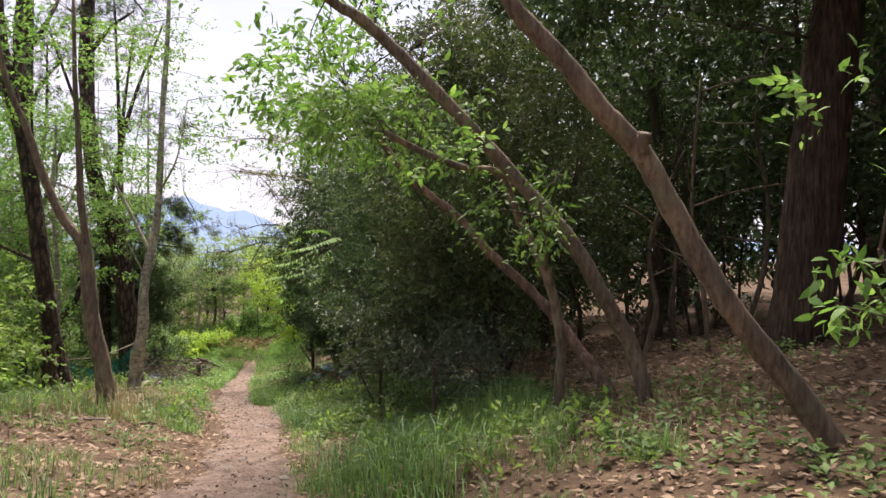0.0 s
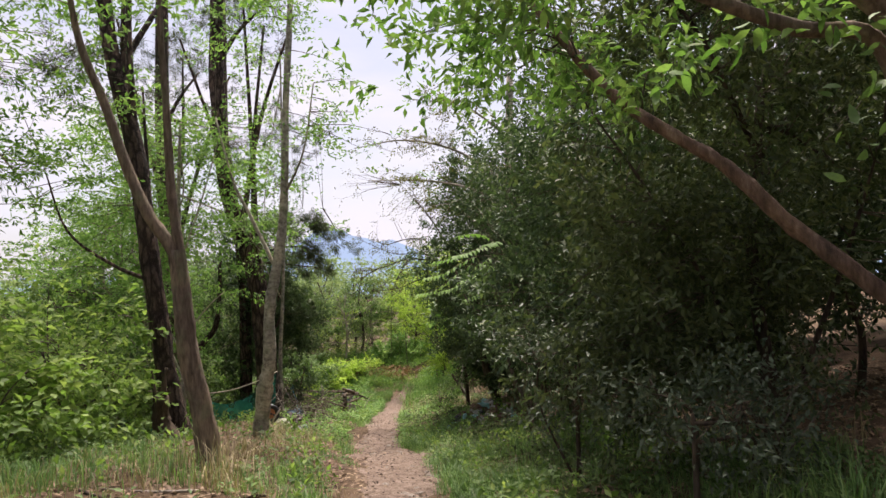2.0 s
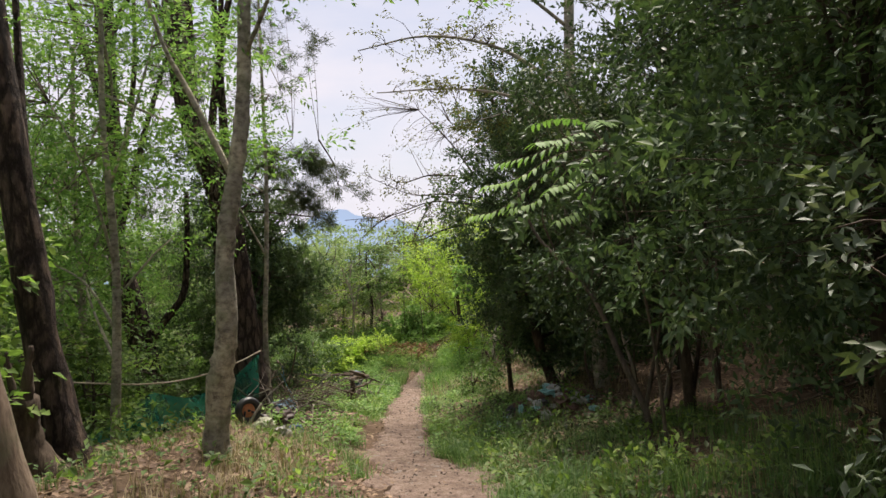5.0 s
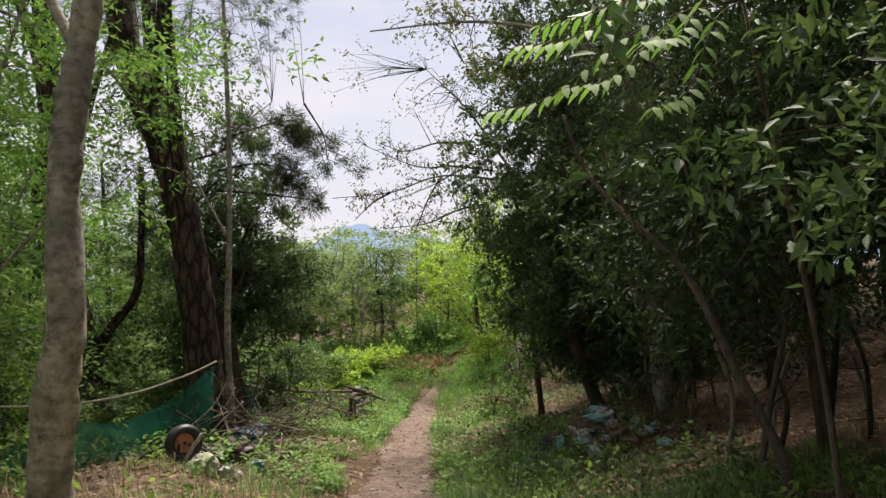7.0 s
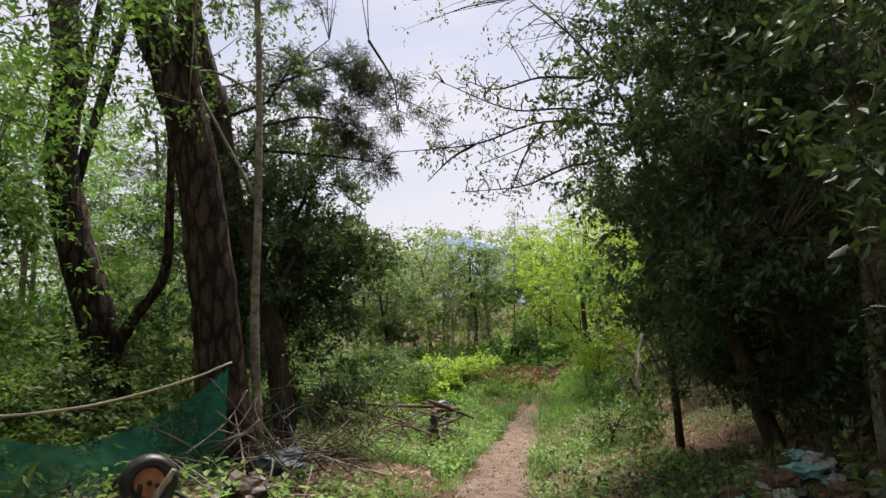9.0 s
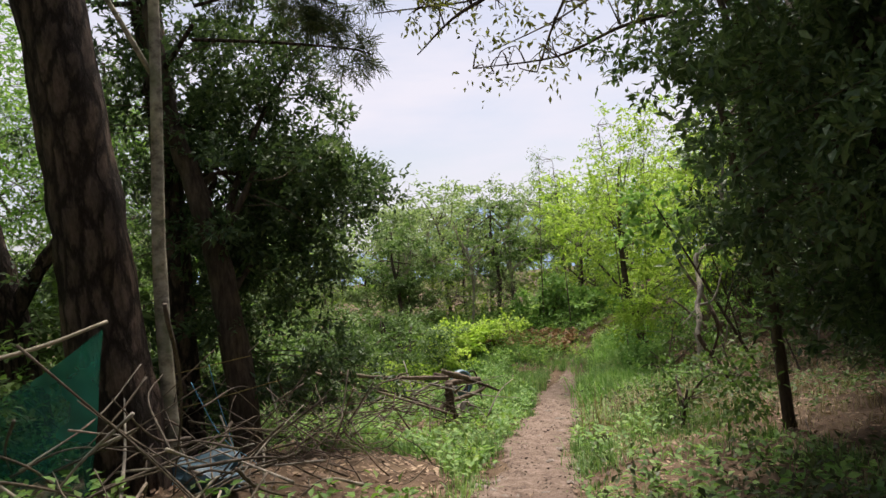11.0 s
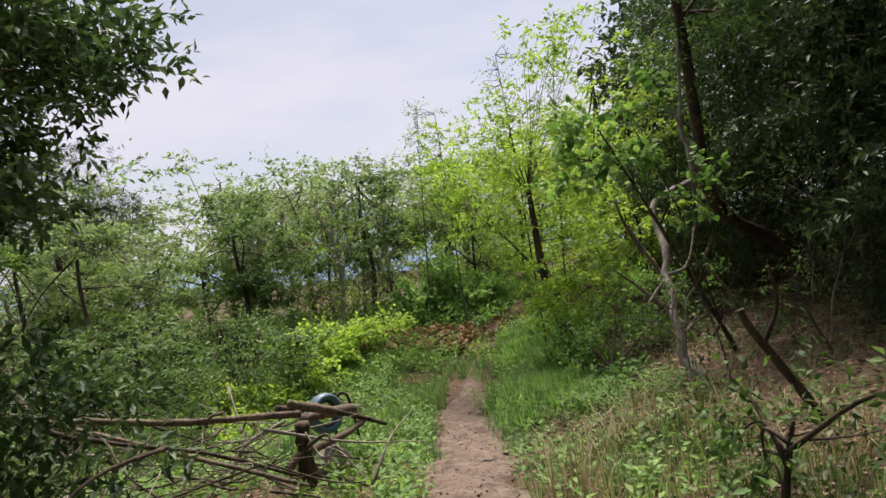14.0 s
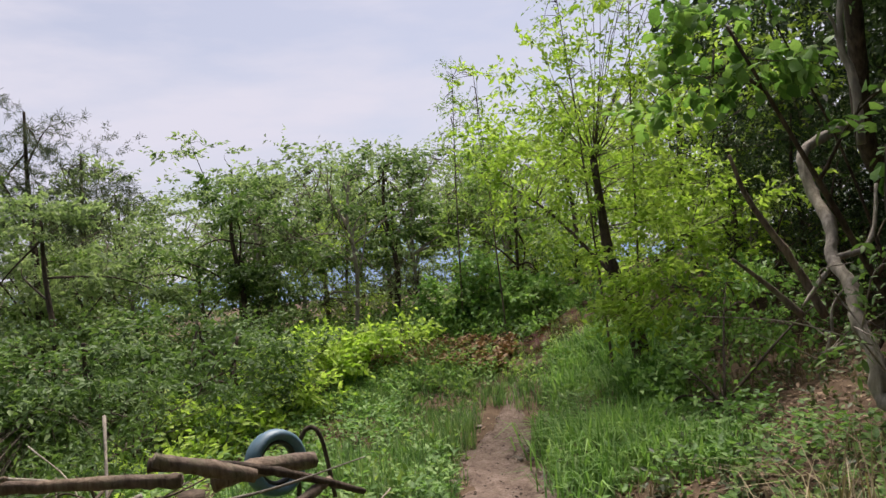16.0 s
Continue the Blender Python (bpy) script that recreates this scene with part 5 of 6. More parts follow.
pinnate_tree(on_land(-1.7, 14.9), [(-2.8, 14.25, 0.85), (-3.15, 14.35, 0.8), (-2.5, 14.2, 1.0), (-2.9, 14.6, 1.3), (-2.6, 14.0, 1.35), (-3.0, 14.2, 1.05), (-2.2, 14.1, 1.5), (-2.6, 14.9, 1.7), (-2.45, 14.3, 0.75)])

# ---- ground cover ----
def scatter(n, y0, y1, lo, hi, keep=None, green=True):
    """Ground spots between two distances from the trail's middle."""
    y = y0 + (y1 - y0) * rng.random(n)
    d = lo + (hi - lo) * rng.random(n)
    x = trail_x(y) + d
    if keep is not None:
        k = keep(x, y, d)
        x, y = x[k], y[k]
    off = x - trail_x(y)
    bare = (((x + 9.1) / 2.0) ** 2 + ((y - 21.3) / 2.3) ** 2 < 1) | ((y > 7) & (y < 21.5) & (off < 0) & (off > -0.85 - 0.12 * np.sin(y * 2.3)))
    if green:
        x, y = x[~bare], y[~bare]
    return np.stack([x, y, land(x, y)], -1)


def blades(spots, height, width, lean=0.5):
    """Grass blades of two bends, three faces each."""
    n = len(spots)
    a = rng.random(n) * 2 * math.pi
    out = np.stack([np.cos(a), np.sin(a), np.zeros(n)], -1)
    side = np.stack([-np.sin(a), np.cos(a), np.zeros(n)], -1)
    wave = 0.75 + 0.3 * np.sin(spots[:, 0] * 2.3 + spots[:, 1]) * np.sin(spots[:, 1] * 1.9) + 0.3 * np.sin(spots[:, 0] * 0.9 - spots[:, 1] * 0.7)
    h = (height * (0.4 + 0.9 * rng.random(n)) * np.clip(wave, 0.3, 1.4))[:, None]
    k = (lean * rng.random(n))[:, None]
    w = np.broadcast_to(width, n)[:, None] * 0.5
    up = np.array([0, 0, 1.0])
    m = spots + up * h * 0.6 + out * h * k * 0.35
    t = spots + up * h * (1 - 0.35 * k) + out * h * k
    v = np.stack([spots - side * w, spots + side * w, m - side * w * 0.8, m + side * w * 0.8, t], 1).reshape(-1, 3)
    f = np.array([[0, 1, 3], [0, 3, 2], [2, 3, 4]])
    return v, (f[None] + (np.arange(n) * 5)[:, None, None]).reshape(-1, 3)


def patchy(scale, cut, ox=0.0):
    return lambda x, y, d: (np.sin(x * scale + ox) * np.sin(y * scale * 0.83 + ox * 2) + 0.6 * np.sin(x * scale * 2.3 + y * 1.1 + ox)) + rng.random(len(x)) * 0.8 > cut


def tufts(n, per, y0, y1, lo, hi, height, keep=None, spread=0.08):
    c = scatter(n, y0, y1, lo, hi, keep)
    q = np.repeat(c, per, 0) + np.concatenate([rng.normal(size=(len(c) * per, 2)) * spread, np.zeros((len(c) * per, 1))], 1)
    q[:, 2] = land(q[:, 0], q[:, 1]) - 0.01
    return q


def stuff(name, vf, mat, label, category):
    return tagged(link_mesh(name, *vf, mat), label, category, kind="stuff")


grass_sets = [blades(tufts(330, 34, 4, 19, 0.6, 3.0, 0, patchy(1.0, 0.2, 3), 0.1), 0.38, 0.01, 1.3), blades(tufts(260, 26, 3, 12, -4.2, -0.9, 0, patchy(1.1, 0.1, 5), 0.1), 0.26, 0.008, 1.1),
              blades(tufts(900, 26, 6, 17, 0.6, 3.6, 0, patchy(1.1, -0.1)), 0.22, 0.008, 0.9), blades(tufts(300, 26, 6, 20, -3.4, -0.6, 0, patchy(1.3, 0.3, 2)), 0.2, 0.008, 1.1),
              blades(tufts(520, 24, 16, 28, 0.5, 2.4, 0, patchy(1.2, 0.0, 1)), 0.24, 0.009, 0.8), blades(tufts(750, 24, 20, 36, -3.0, -0.5, 0, patchy(1.2, -0.2, 3)), 0.22, 0.009, 0.8),
              blades(tufts(380, 22, 33.6, 36.4, -3.4, 2.0, 0), 0.34, 0.012, 0.9), blades(tufts(560, 16, 8, 34, 0.53, 0.95, 0, patchy(2.1, 0.1, 2)), 0.24, 0.009, 1.4), blades(tufts(560, 16, 8, 34, -0.95, -0.53, 0, patchy(2.3, 0.1, 6)), 0.24, 0.009, 1.4), blades(tufts(300, 24, 28, 36, -2.5, -0.4, 0), 0.34, 0.011, 0.7)]
stuff("grass", joined(grass_sets), GRASS, "tufts of green grass along both sides of the trail", "grass")
tall = tufts(420, 20, 29.5, 36, 0.55, 2.1, 0, patchy(1.6, -0.1, 4), 0.11)
stuff("tall_grass", blades(tall, 0.58, 0.019, 1.4), LEAF_BRIGHT, "lush tall green grass leaning over the trail's edge", "grass")
bank_straw = blades(tufts(200, 20, 20, 34, 1.0, 4.4, 0, patchy(1.1, 0.2, 3)), 0.32, 0.008, 1.4)
stuff("bank_straw", bank_straw, DRY_GRASS, "bent dry straw on the bank beside the trail", "grass")
stuff("dry_grass", blades(tufts(900, 20, 5, 34, -3.5, 4.5, 0, lambda x, y, d: (np.abs(d) > 0.6) & (rng.random(len(x)) > 0.3)), 0.26, 0.007, 1.1), DRY_GRASS, "dry straw-coloured grass among the green", "grass")


def flat_leaves(spots, size, tilt=0.25, lift=0.012):
    n = len(spots)
    a = rng.random(n) * 2 * math.pi
    way = unit(np.stack([np.cos(a), np.sin(a), rng.normal(size=n) * tilt], -1))
    nor = unit(rng.normal(size=(n, 3)) * tilt + np.array([0, 0, 1]))
    L = size * (0.5 + 0.9 * rng.random(n))
    return leaf_mesh(spots + np.array([0, 0, lift]), way, nor, L, L * 0.5, droop=-0.05)


litter = np.concatenate([scatter(60000, 1, 20, -4.5, 7.5, lambda x, y, d: rng.random(len(x)) < np.clip(np.abs(d) / 0.9, 0.15, 1), False), scatter(34000, 20, 36, -4, 9, lambda x, y, d: rng.random(len(x)) < np.clip(np.abs(d) / 0.9 - 0.2, 0.08, 1), False)])
stuff("leaf_litter", flat_leaves(litter, 0.068), LITTER, "brown fallen leaves scattered over the ground", "leaves")


def low_plants(spots, n_leaf, size, height):
    """Small weeds: a ring of leaves above each spot."""
    k = len(spots)
    c = np.repeat(spots, n_leaf, 0)
    a = rng.random(k * n_leaf) * 2 * math.pi
    way = unit(np.stack([np.cos(a), np.sin(a), 0.25 + 0.4 * rng.random(k * n_leaf)], -1))
    h = height * rng.random(k * n_leaf)
    base = c + way * 0.03 + np.stack([np.zeros(k * n_leaf), np.zeros(k * n_leaf), h], -1)
    L = size * (0.6 + 0.7 * rng.random(k * n_leaf))
    return leaf_mesh(base, way, unit(rng.normal(size=(k * n_leaf, 3)) * 0.3 + np.array([0, 0, 1])), L, L * 0.55)


shade_weeds = np.concatenate([scatter(1300, 2, 20, 0.7, 3.4, patchy(0.9, 0.2, 5)), scatter(600, 2, 20, -4.5, -0.6, patchy(0.9, 0.4, 4)), scatter(500, 2, 10, 2.5, 6.0, patchy(1.3, 0.7, 2)), scatter(900, 23, 36, 2.4, 7.0, patchy(1.1, 0.4, 3))])
stuff("shade_weeds", low_plants(shade_weeds, 9, 0.07, 0.16), LEAF_MID, "low dull green weeds among fallen leaves", "weeds")
weeds = np.concatenate([scatter(420, 18, 28, 0.42, 2.2, patchy(0.9, 0.1, 6)), scatter(700, 28, 36, 0.42, 2.8, patchy(0.9, -0.1, 6)), scatter(2600, 18, 36, -4.5, -0.42, patchy(0.9, -0.4, 7))])
stuff("weeds", low_plants(weeds, 9, 0.08, 0.24), LEAF_BRIGHT, "low fresh-green weeds covering the trail's edges", "weeds")
stuff("rust_bracken", low_plants(np.concatenate([scatter(330, 35.3, 36.6, -3.2, -0.1)]), 12, 0.1, 0.2), RUST_LEAF, "rust-brown dead bracken across the end of the trail", "bracken")


def mounds(spots, radius, size, twigs=3, leaves=7, aspect=0.5):
    n = len(spots)
    up = unit(rng.normal(size=(n, 3)) * 0.6 + np.array([0, 0, 1]))
    return sprays(spots, up, radius, twigs, leaves, size, aspect, 1.0)


stuff("undergrowth", mounds(np.concatenate([scatter(1500, 21, 46, -16, -3.4), scatter(700, 6, 22, -11, -3.6), scatter(350, 36, 50, -6, 8), scatter(160, -6, 8, -9, -2.5)]), 0.45, 0.11), LEAF_MID, "tangled low green undergrowth over the slope", "undergrowth")
stuff("bend_growth", mounds(np.concatenate([scatter(420, 37.0, 41, -5, 5), scatter(160, 36.6, 37.6, -6, 1)]), 0.5, 0.1), LEAF_BRIGHT, "knee-high leafy brambles covering the rise behind the trail's end", "brambles")
stuff("trail_herbs", mounds(np.concatenate([scatter(300, 19, 36, -3.2, -0.55, patchy(1.3, -0.2, 5)), scatter(260, 5, 20, 0.8, 3.0, patchy(1.3, 0.2, 1)), scatter(110, 8, 19, -3.0, -0.8, patchy(1.3, 0.2, 7)), scatter(150, 34.5, 37, -3.5, 2.5)]), 0.34, 0.085, 3, 8), LEAF_GLOW, "knee-high fresh green herbs beside the trail", "herbs")
stuff("wood_edge_growth", mounds(np.concatenate([scatter(330, 8, 22, 1.4, 3.2, patchy(1.0, 0.1, 9)), scatter(620, 24, 38, 1.6, 6.5, patchy(0.8, 0.1, 8)), scatter(200, 20, 35, 0.6, 2.4, patchy(1.3, 0.2, 2))]), 0.34, 0.07), LEAF_OLIVE, "low weedy green growth under the wood's edge", "undergrowth")


def pebble_mesh(seed):
    r = np.random.default_rng(seed)
    bm = bmesh.new()
    bmesh.ops.create_icosphere(bm, subdivisions=1, radius=1.0)
    for v in bm.verts:
        v.co *= 1 + 0.25 * r.normal()
        v.co.z *= 0.6
    me = bpy.data.meshes.new("stone")
    bm.to_mesh(me)
    bm.free()
    me.materials.append(STONE)
    return me


trail_bits = scatter(2600, 3, 34, -0.5, 0.5, None, False)
stuff("trail_debris", flat_leaves(trail_bits, 0.035, 0.5, 0.04), BARK_DARK, "dark bits of bark and old leaves trodden into the trail", "debris")

PEBBLES = [pebble_mesh(i) for i in range(4)]
for i, p in enumerate(scatter(300, 4, 33, -0.5, 0.5, None, False)):
    s = 0.014 + 0.05 * rng.random() ** 2.2
    o = new("stone", PEBBLES[i % 4])
    o.matrix_basis = pose(p[0], p[1], p[2] + s * 0.25 + 0.008, 0, 0, rng.random() * 360) @ Matrix.Scale(s, 4)
    tagged(o, "small brown stone lying on the trail", "stone", "stones on the trail")

# ---- green net, rope and rubbish by the pine ----
NET = netting_material("green_netting", (0.015, 0.24, 0.165), cover=0.58)
RED_NET = netting_material("red_netting", (0.16, 0.035, 0.028), 0.2, 0.5)
ROPE = plain_material("pale_rope", (0.42, 0.36, 0.27), 0.85, scale=60)
ROPE_DARK = plain_material("striped_rope", (0.3, 0.22, 0.07), 0.8, scale=90, wear=0.8)
BLUE_STRING = plain_material("blue_string", (0.08, 0.3, 0.5), 0.6)
BLACK = plain_material("black_plastic", (0.015, 0.015, 0.017), 0.45, wear=0.2)
BLUE_GREY = plain_material("blue_grey_rubber", (0.07, 0.14, 0.19), 0.5, wear=0.35)
SACK = plain_material("pale_sack", (0.36, 0.37, 0.27), 0.85, wear=0.3)
TEAL = plain_material("teal_plastic", (0.16, 0.36, 0.35), 0.4, wear=0.4)
BLUE = plain_material("blue_plastic", (0.06, 0.12, 0.35), 0.35, wear=0.3)
WHITE = plain_material("dirty_white_plastic", (0.33, 0.32, 0.3), 0.5, wear=0.5)
RUST = plain_material("rusty_cloth", (0.15, 0.085, 0.06), 0.9, wear=0.5)
DRUM = plain_material("dark_drum", (0.05, 0.025, 0.02), 0.5, wear=0.4)


def sheet(name, top, bottom, nx, nz, mat, wave, parent, label=""):
    """Hanging cloth between a top and a bottom line, with folds."""
    a, b = spline(top, 12), spline(bottom, 12)
    n = len(a)
    sz = np.linspace(0, 1, nz)[:, None, None]
    g = a[None] * (1 - sz) + b[None] * sz
    u = np.linspace(0, 1, n)[None, :, None]
    out = unit(np.cross(a[-1] - a[0], [0, 0, 1.0]))
    g = g + out * wave * (np.sin(u * 26 + sz * 3) * 0.5 + np.sin(u * 11 - sz * 2) + 0.5 * np.sin(sz * 9 + u * 5)) * (0.25 + sz)
    i, j = np.meshgrid(np.arange(nz - 1), np.arange(n - 1), indexing="ij")
    k = i * n + j
    return link_mesh(name, g.reshape(-1, 3), np.stack([k, k + 1, k + 1 + n, k + n], -1).reshape(-1, 4), mat, parent, label, smooth=True)


net = thing("garden_net", (-8.9, 18.2, -2.4), "torn green netting hung from a rope between trees", "net")
sheet("net_panel", [(-8.32, 19.4, -1.25), (-8.5, 19.05, -1.5), (-8.7, 18.6, -1.68), (-8.85, 18.0, -1.74), (-8.95, 17.5, -1.6), (-9.0, 17.2, -1.5)],
      [(-8.3, 19.2, -2.25), (-8.4, 18.9, -2.5), (-8.6, 18.4, -2.62), (-8.6, 17.9, -2.66), (-8.7, 17.4, -2.7), (-8.75, 17.1, -2.7)], 40, 14, NET, 0.045, net)
sheet("net_fold", [(-9.0, 17.25, -1.5), (-8.98, 17.1, -1.55), (-8.97, 16.95, -1.62)], [(-8.75, 17.3, -2.72), (-8.7, 17.12, -2.74), (-8.75, 16.9, -2.72)], 20, 12, NET, 0.05, net, "bunched darker green fold of net")
sheet("net_panel", [(-9.0, 17.2, -1.5), (-9.3, 16.7, -1.85), (-9.6, 16.2, -1.9), (-9.9, 15.7, -1.6)], [(-8.8, 17.1, -2.7), (-9.0, 16.6, -2.75), (-9.3, 16.1, -2.75), (-9.7, 15.6, -2.7)], 30, 12, NET, 0.05, net)
rope = thing("rope", (-8.55, 19.72, -1.28), "pale rope tied from the pine and sagging above the net", "rope")
link_mesh("strand", *tube(spline([(-8.3, 19.42, -1.2), (-8.5, 18.95, -1.33), (-8.75, 18.0, -1.42), (-9.0, 17.0, -1.34), (-9.5, 15.9, -1.1)], 8), 0.013, 0.013, 6), ROPE, rope)


def ring_mesh(name, r, tube_r, mat, parent, m, seg=28, sides=8, squash=1.0, label=""):
    a = np.linspace(0, 2 * math.pi, seg, endpoint=False)
    b = np.linspace(0, 2 * math.pi, sides, endpoint=False)
    A, B = np.meshgrid(a, b, indexing="ij")
    v = np.stack([(r + tube_r * np.cos(B)) * np.cos(A), (r + tube_r * np.cos(B)) * np.sin(A), tube_r * squash * np.sin(B)], -1).reshape(-1, 3)
    v = v @ np.array(m.to_3x3()).T + np.array(m.translation)
    i, j = np.meshgrid(np.arange(seg), np.arange(sides), indexing="ij")
    f = np.stack([i * sides + j, ((i + 1) % seg) * sides + j, ((i + 1) % seg) * sides + (j + 1) % sides, i * sides + (j + 1) % sides], -1).reshape(-1, 4)
    return link_mesh(name, v, f, mat, parent, label, smooth=True)


def lathe(name, profile, mat, parent, m, seg=26, label=""):
    a = np.linspace(0, 2 * math.pi, seg, endpoint=False)
    p = np.asarray(profile, float)
    v = np.stack([p[:, None, 0] * np.cos(a), p[:, None, 0] * np.sin(a), np.broadcast_to(p[:, None, 1], (len(p), seg))], -1).reshape(-1, 3)
    v = v @ np.array(m.to_3x3()).T + np.array(m.translation)
    i, j = np.meshgrid(np.arange(len(p) - 1), np.arange(seg), indexing="ij")
    f = np.stack([i * seg + j, i * seg + (j + 1) % seg, (i + 1) * seg + (j + 1) % seg, (i + 1) * seg + j], -1).reshape(-1, 4)
    return link_mesh(name, v, f, mat, parent, label, smooth=True)


# small wheel of a toppled barrow, its orange hub towards the trail
HUB = plain_material("orange_hub", (0.5, 0.2, 0.09), 0.55, wear=0.35, scale=14)
WX, WY, WZ = -7.63, 17.60, -1.87
wheel_pose = look((WX, WY, WZ), (WX + 2.6, WY - 2.2, WZ + 0.2))
barrow = thing("toppled_barrow", (WX, WY, float(land(WX, WY))), "toppled barrow with a black tyre and orange wheel hub", "barrow")
tyre_ring = ring_mesh("tyre", 0.155, 0.052, BLACK, barrow, wheel_pose, 36, 12, 1.5)
hub = lathe("hub", [(0.0, -0.03), (0.03, -0.035), (0.05, -0.02), (0.1, -0.005), (0.125, -0.03), (0.128, 0.03), (0.0, 0.04)], HUB, barrow, wheel_pose, label="rusty orange wheel hub")
lathe("axle_cap", [(0.0, -0.055), (0.018, -0.055), (0.022, -0.03), (0.022, 0.0)], BLACK, hub, wheel_pose, 14)
ground_z = float(land(WX, WY))
for pts in ([(WX - 0.12, WY + 0.12, WZ + 0.02), (WX - 0.2, WY + 0.2, WZ - 0.2), (WX - 0.22, WY + 0.25, ground_z - 0.03)], [(WX, WY, WZ), (WX + 0.2, WY + 0.12, WZ - 0.12), (WX + 0.28, WY + 0.2, ground_z - 0.03)], [(WX - 0.1, WY, WZ), (WX - 0.4, WY - 0.05, WZ - 0.1), (WX - 0.75, WY - 0.1, WZ - 0.3), (WX - 0.8, WY - 0.1, ground_z - 0.1)], [(WX - 0.02, WY - 0.06, WZ), (WX - 0.06, WY - 0.08, WZ - 0.25), (WX - 0.08, WY - 0.08, ground_z - 0.03)]):
    link_mesh("frame_tube", *tube(spline(pts, 5), 0.016, 0.016, 7), BLACK, barrow, smooth=True)


def lumpy(name, at, size, mat, label, category, seed, crumple=0.75, turn=0.0):
    """A slumped sack or crumpled sheet."""
    r = np.random.default_rng(seed)
    bm = bmesh.new()
    bmesh.ops.create_icosphere(bm, subdivisions=3, radius=1.0)
    k = r.normal(size=(6, 3)) * 2.5
    for v in bm.verts:
        c = np.array(v.co)
        d = 1 + 0.12 * sum(math.sin(float(k[i] @ c) + i) for i in range(6)) / 2.0
        w = Vector(c * 2.1 + k[0])
        d *= 1 + crumple * (noise.noise(w) * 0.5 - abs(noise.noise(w * 2.3)) * 0.55 - abs(noise.noise(w * 5.1)) * 0.25)
        v.co = Vector(c * d)
        v.co.z = max(v.co.z, -0.45)
    me = bpy.data.meshes.new(name)
    bm.to_mesh(me)
    bm.free()
    for p in me.polygons:
        p.use_smooth = crumple < 0.5
    me.materials.append(mat)
    o = new(name, me)
    x, y = at
    o.matrix_basis = pose(x, y, float(land(x, y)) + 0.4 * size[2], 0, 0, turn) @ Matrix.Diagonal((*size, 1))
    return tagged(o, label, category)


lumpy("sack", (-7.3, 17.4), (0.2, 0.16, 0.16), SACK, "pale greenish slumped sack on the ground", "sack", 1, turn=30)
lumpy("sack", (-7.05, 17.55), (0.13, 0.1, 0.12), WHITE, "small dirty white plastic sack on the ground", "sack", 2)
lumpy("rubbish_bag", (-7.6, 18.55), (0.33, 0.22, 0.2), DRUM, "dark crumpled bag of rubbish under the brushwood", "bag", 3, turn=70)
lumpy("rubbish_bag", (-7.25, 18.45), (0.14, 0.12, 0.12), BLUE_GREY, "blue-grey crumpled plastic bag under the brushwood", "bag", 4)


def stick(name, pts, r0, r1, mat, label, category, group="", side=()):
    t = thing(name, pts[0], label, category, group)
    link_mesh("stem", *tube(spline(pts, 6), r0, r1, 8, 0.1), mat, t, smooth=True)
    for q in side:
        link_mesh("side_branch", *tube(spline(q, 4), r0 * 0.5, r1 * 0.4, 5, 0.06), mat, t, smooth=True)
    return t


stick("leaning_stick", [(WX + 0.02, WY - 0.12, ground_z - 0.03), (WX + 0.1, WY - 0.06, WZ - 0.1), (WX + 0.22, WY + 0.02, WZ + 0.1)], 0.026, 0.02, DEADWOOD, "short pale stick leaning on the barrow", "stick")
frame_bits = thing("bent_frame", (-8.4, 17.6, -2.5), "black bent pipe frame lying in front of the net", "frame")
for pts in ([(-8.5, 17.35, -2.55), (-8.45, 17.5, -2.1), (-8.4, 17.6, -1.92)], [(-8.45, 17.55, -2.15), (-8.2, 17.6, -2.12), (-7.95, 17.65, -1.85)], [(-8.5, 17.4, -2.5), (-8.2, 17.55, -2.2), (-7.9, 17.7, -2.0), (-7.8, 17.75, -2.5)]):
    link_mesh("pipe", *tube(spline(pts, 5), 0.016, 0.016, 6), BLACK, frame_bits, smooth=True)

# brushwood heaped against the pine
r5 = np.random.default_rng(5)
for i in range(70):
    c = np.array([-7.95, 19.45, 0]) + np.array([r5.normal() * 0.45, r5.normal() * 0.55, 0])
    a = r5.random() * 6.28
    L = 0.2 + 0.35 * r5.random()
    d = np.array([math.cos(a), math.sin(a), r5.normal() * 0.5]) * L
    c[2] = float(land(c[0], c[1])) + 0.08 + 0.55 * r5.random() * math.exp(-((c[0] + 8.1) ** 2 + (c[1] - 19.5) ** 2) * 1.5) + abs(d[2]) * 0.4
    k = c + r5.normal(size=3) * 0.06
    stick("brushwood", [c - d, k, c + d + np.array([0, 0, -0.05])], 0.007 + 0.008 * r5.random(), 0.003, TWIG if i % 3 else DEADWOOD, "thin dry bare branch in a heap by the pine", "branch", "brushwood by the pine")
for i in range(80):
    c = np.array([-8.35, 21.3, 0]) + np.array([r5.normal() * 0.5, r5.normal() * 0.75, 0])
    a = r5.random() * 6.28
    L = 0.2 + 0.4 * r5.random()
    d = np.array([math.cos(a), math.sin(a), r5.normal() * 0.6]) * L
    c[2] = float(land(c[0], c[1])) + 0.15 + 0.5 * r5.random()
    stick("brushwood", [c - d, c + r5.normal(size=3) * 0.05, c + d], 0.004 + 0.006 * r5.random(), 0.002, TWIG if i % 2 else BARK_BROWN, "thin dry bare branch in a tangle under the evergreen", "branch", "brushwood under the evergreen")
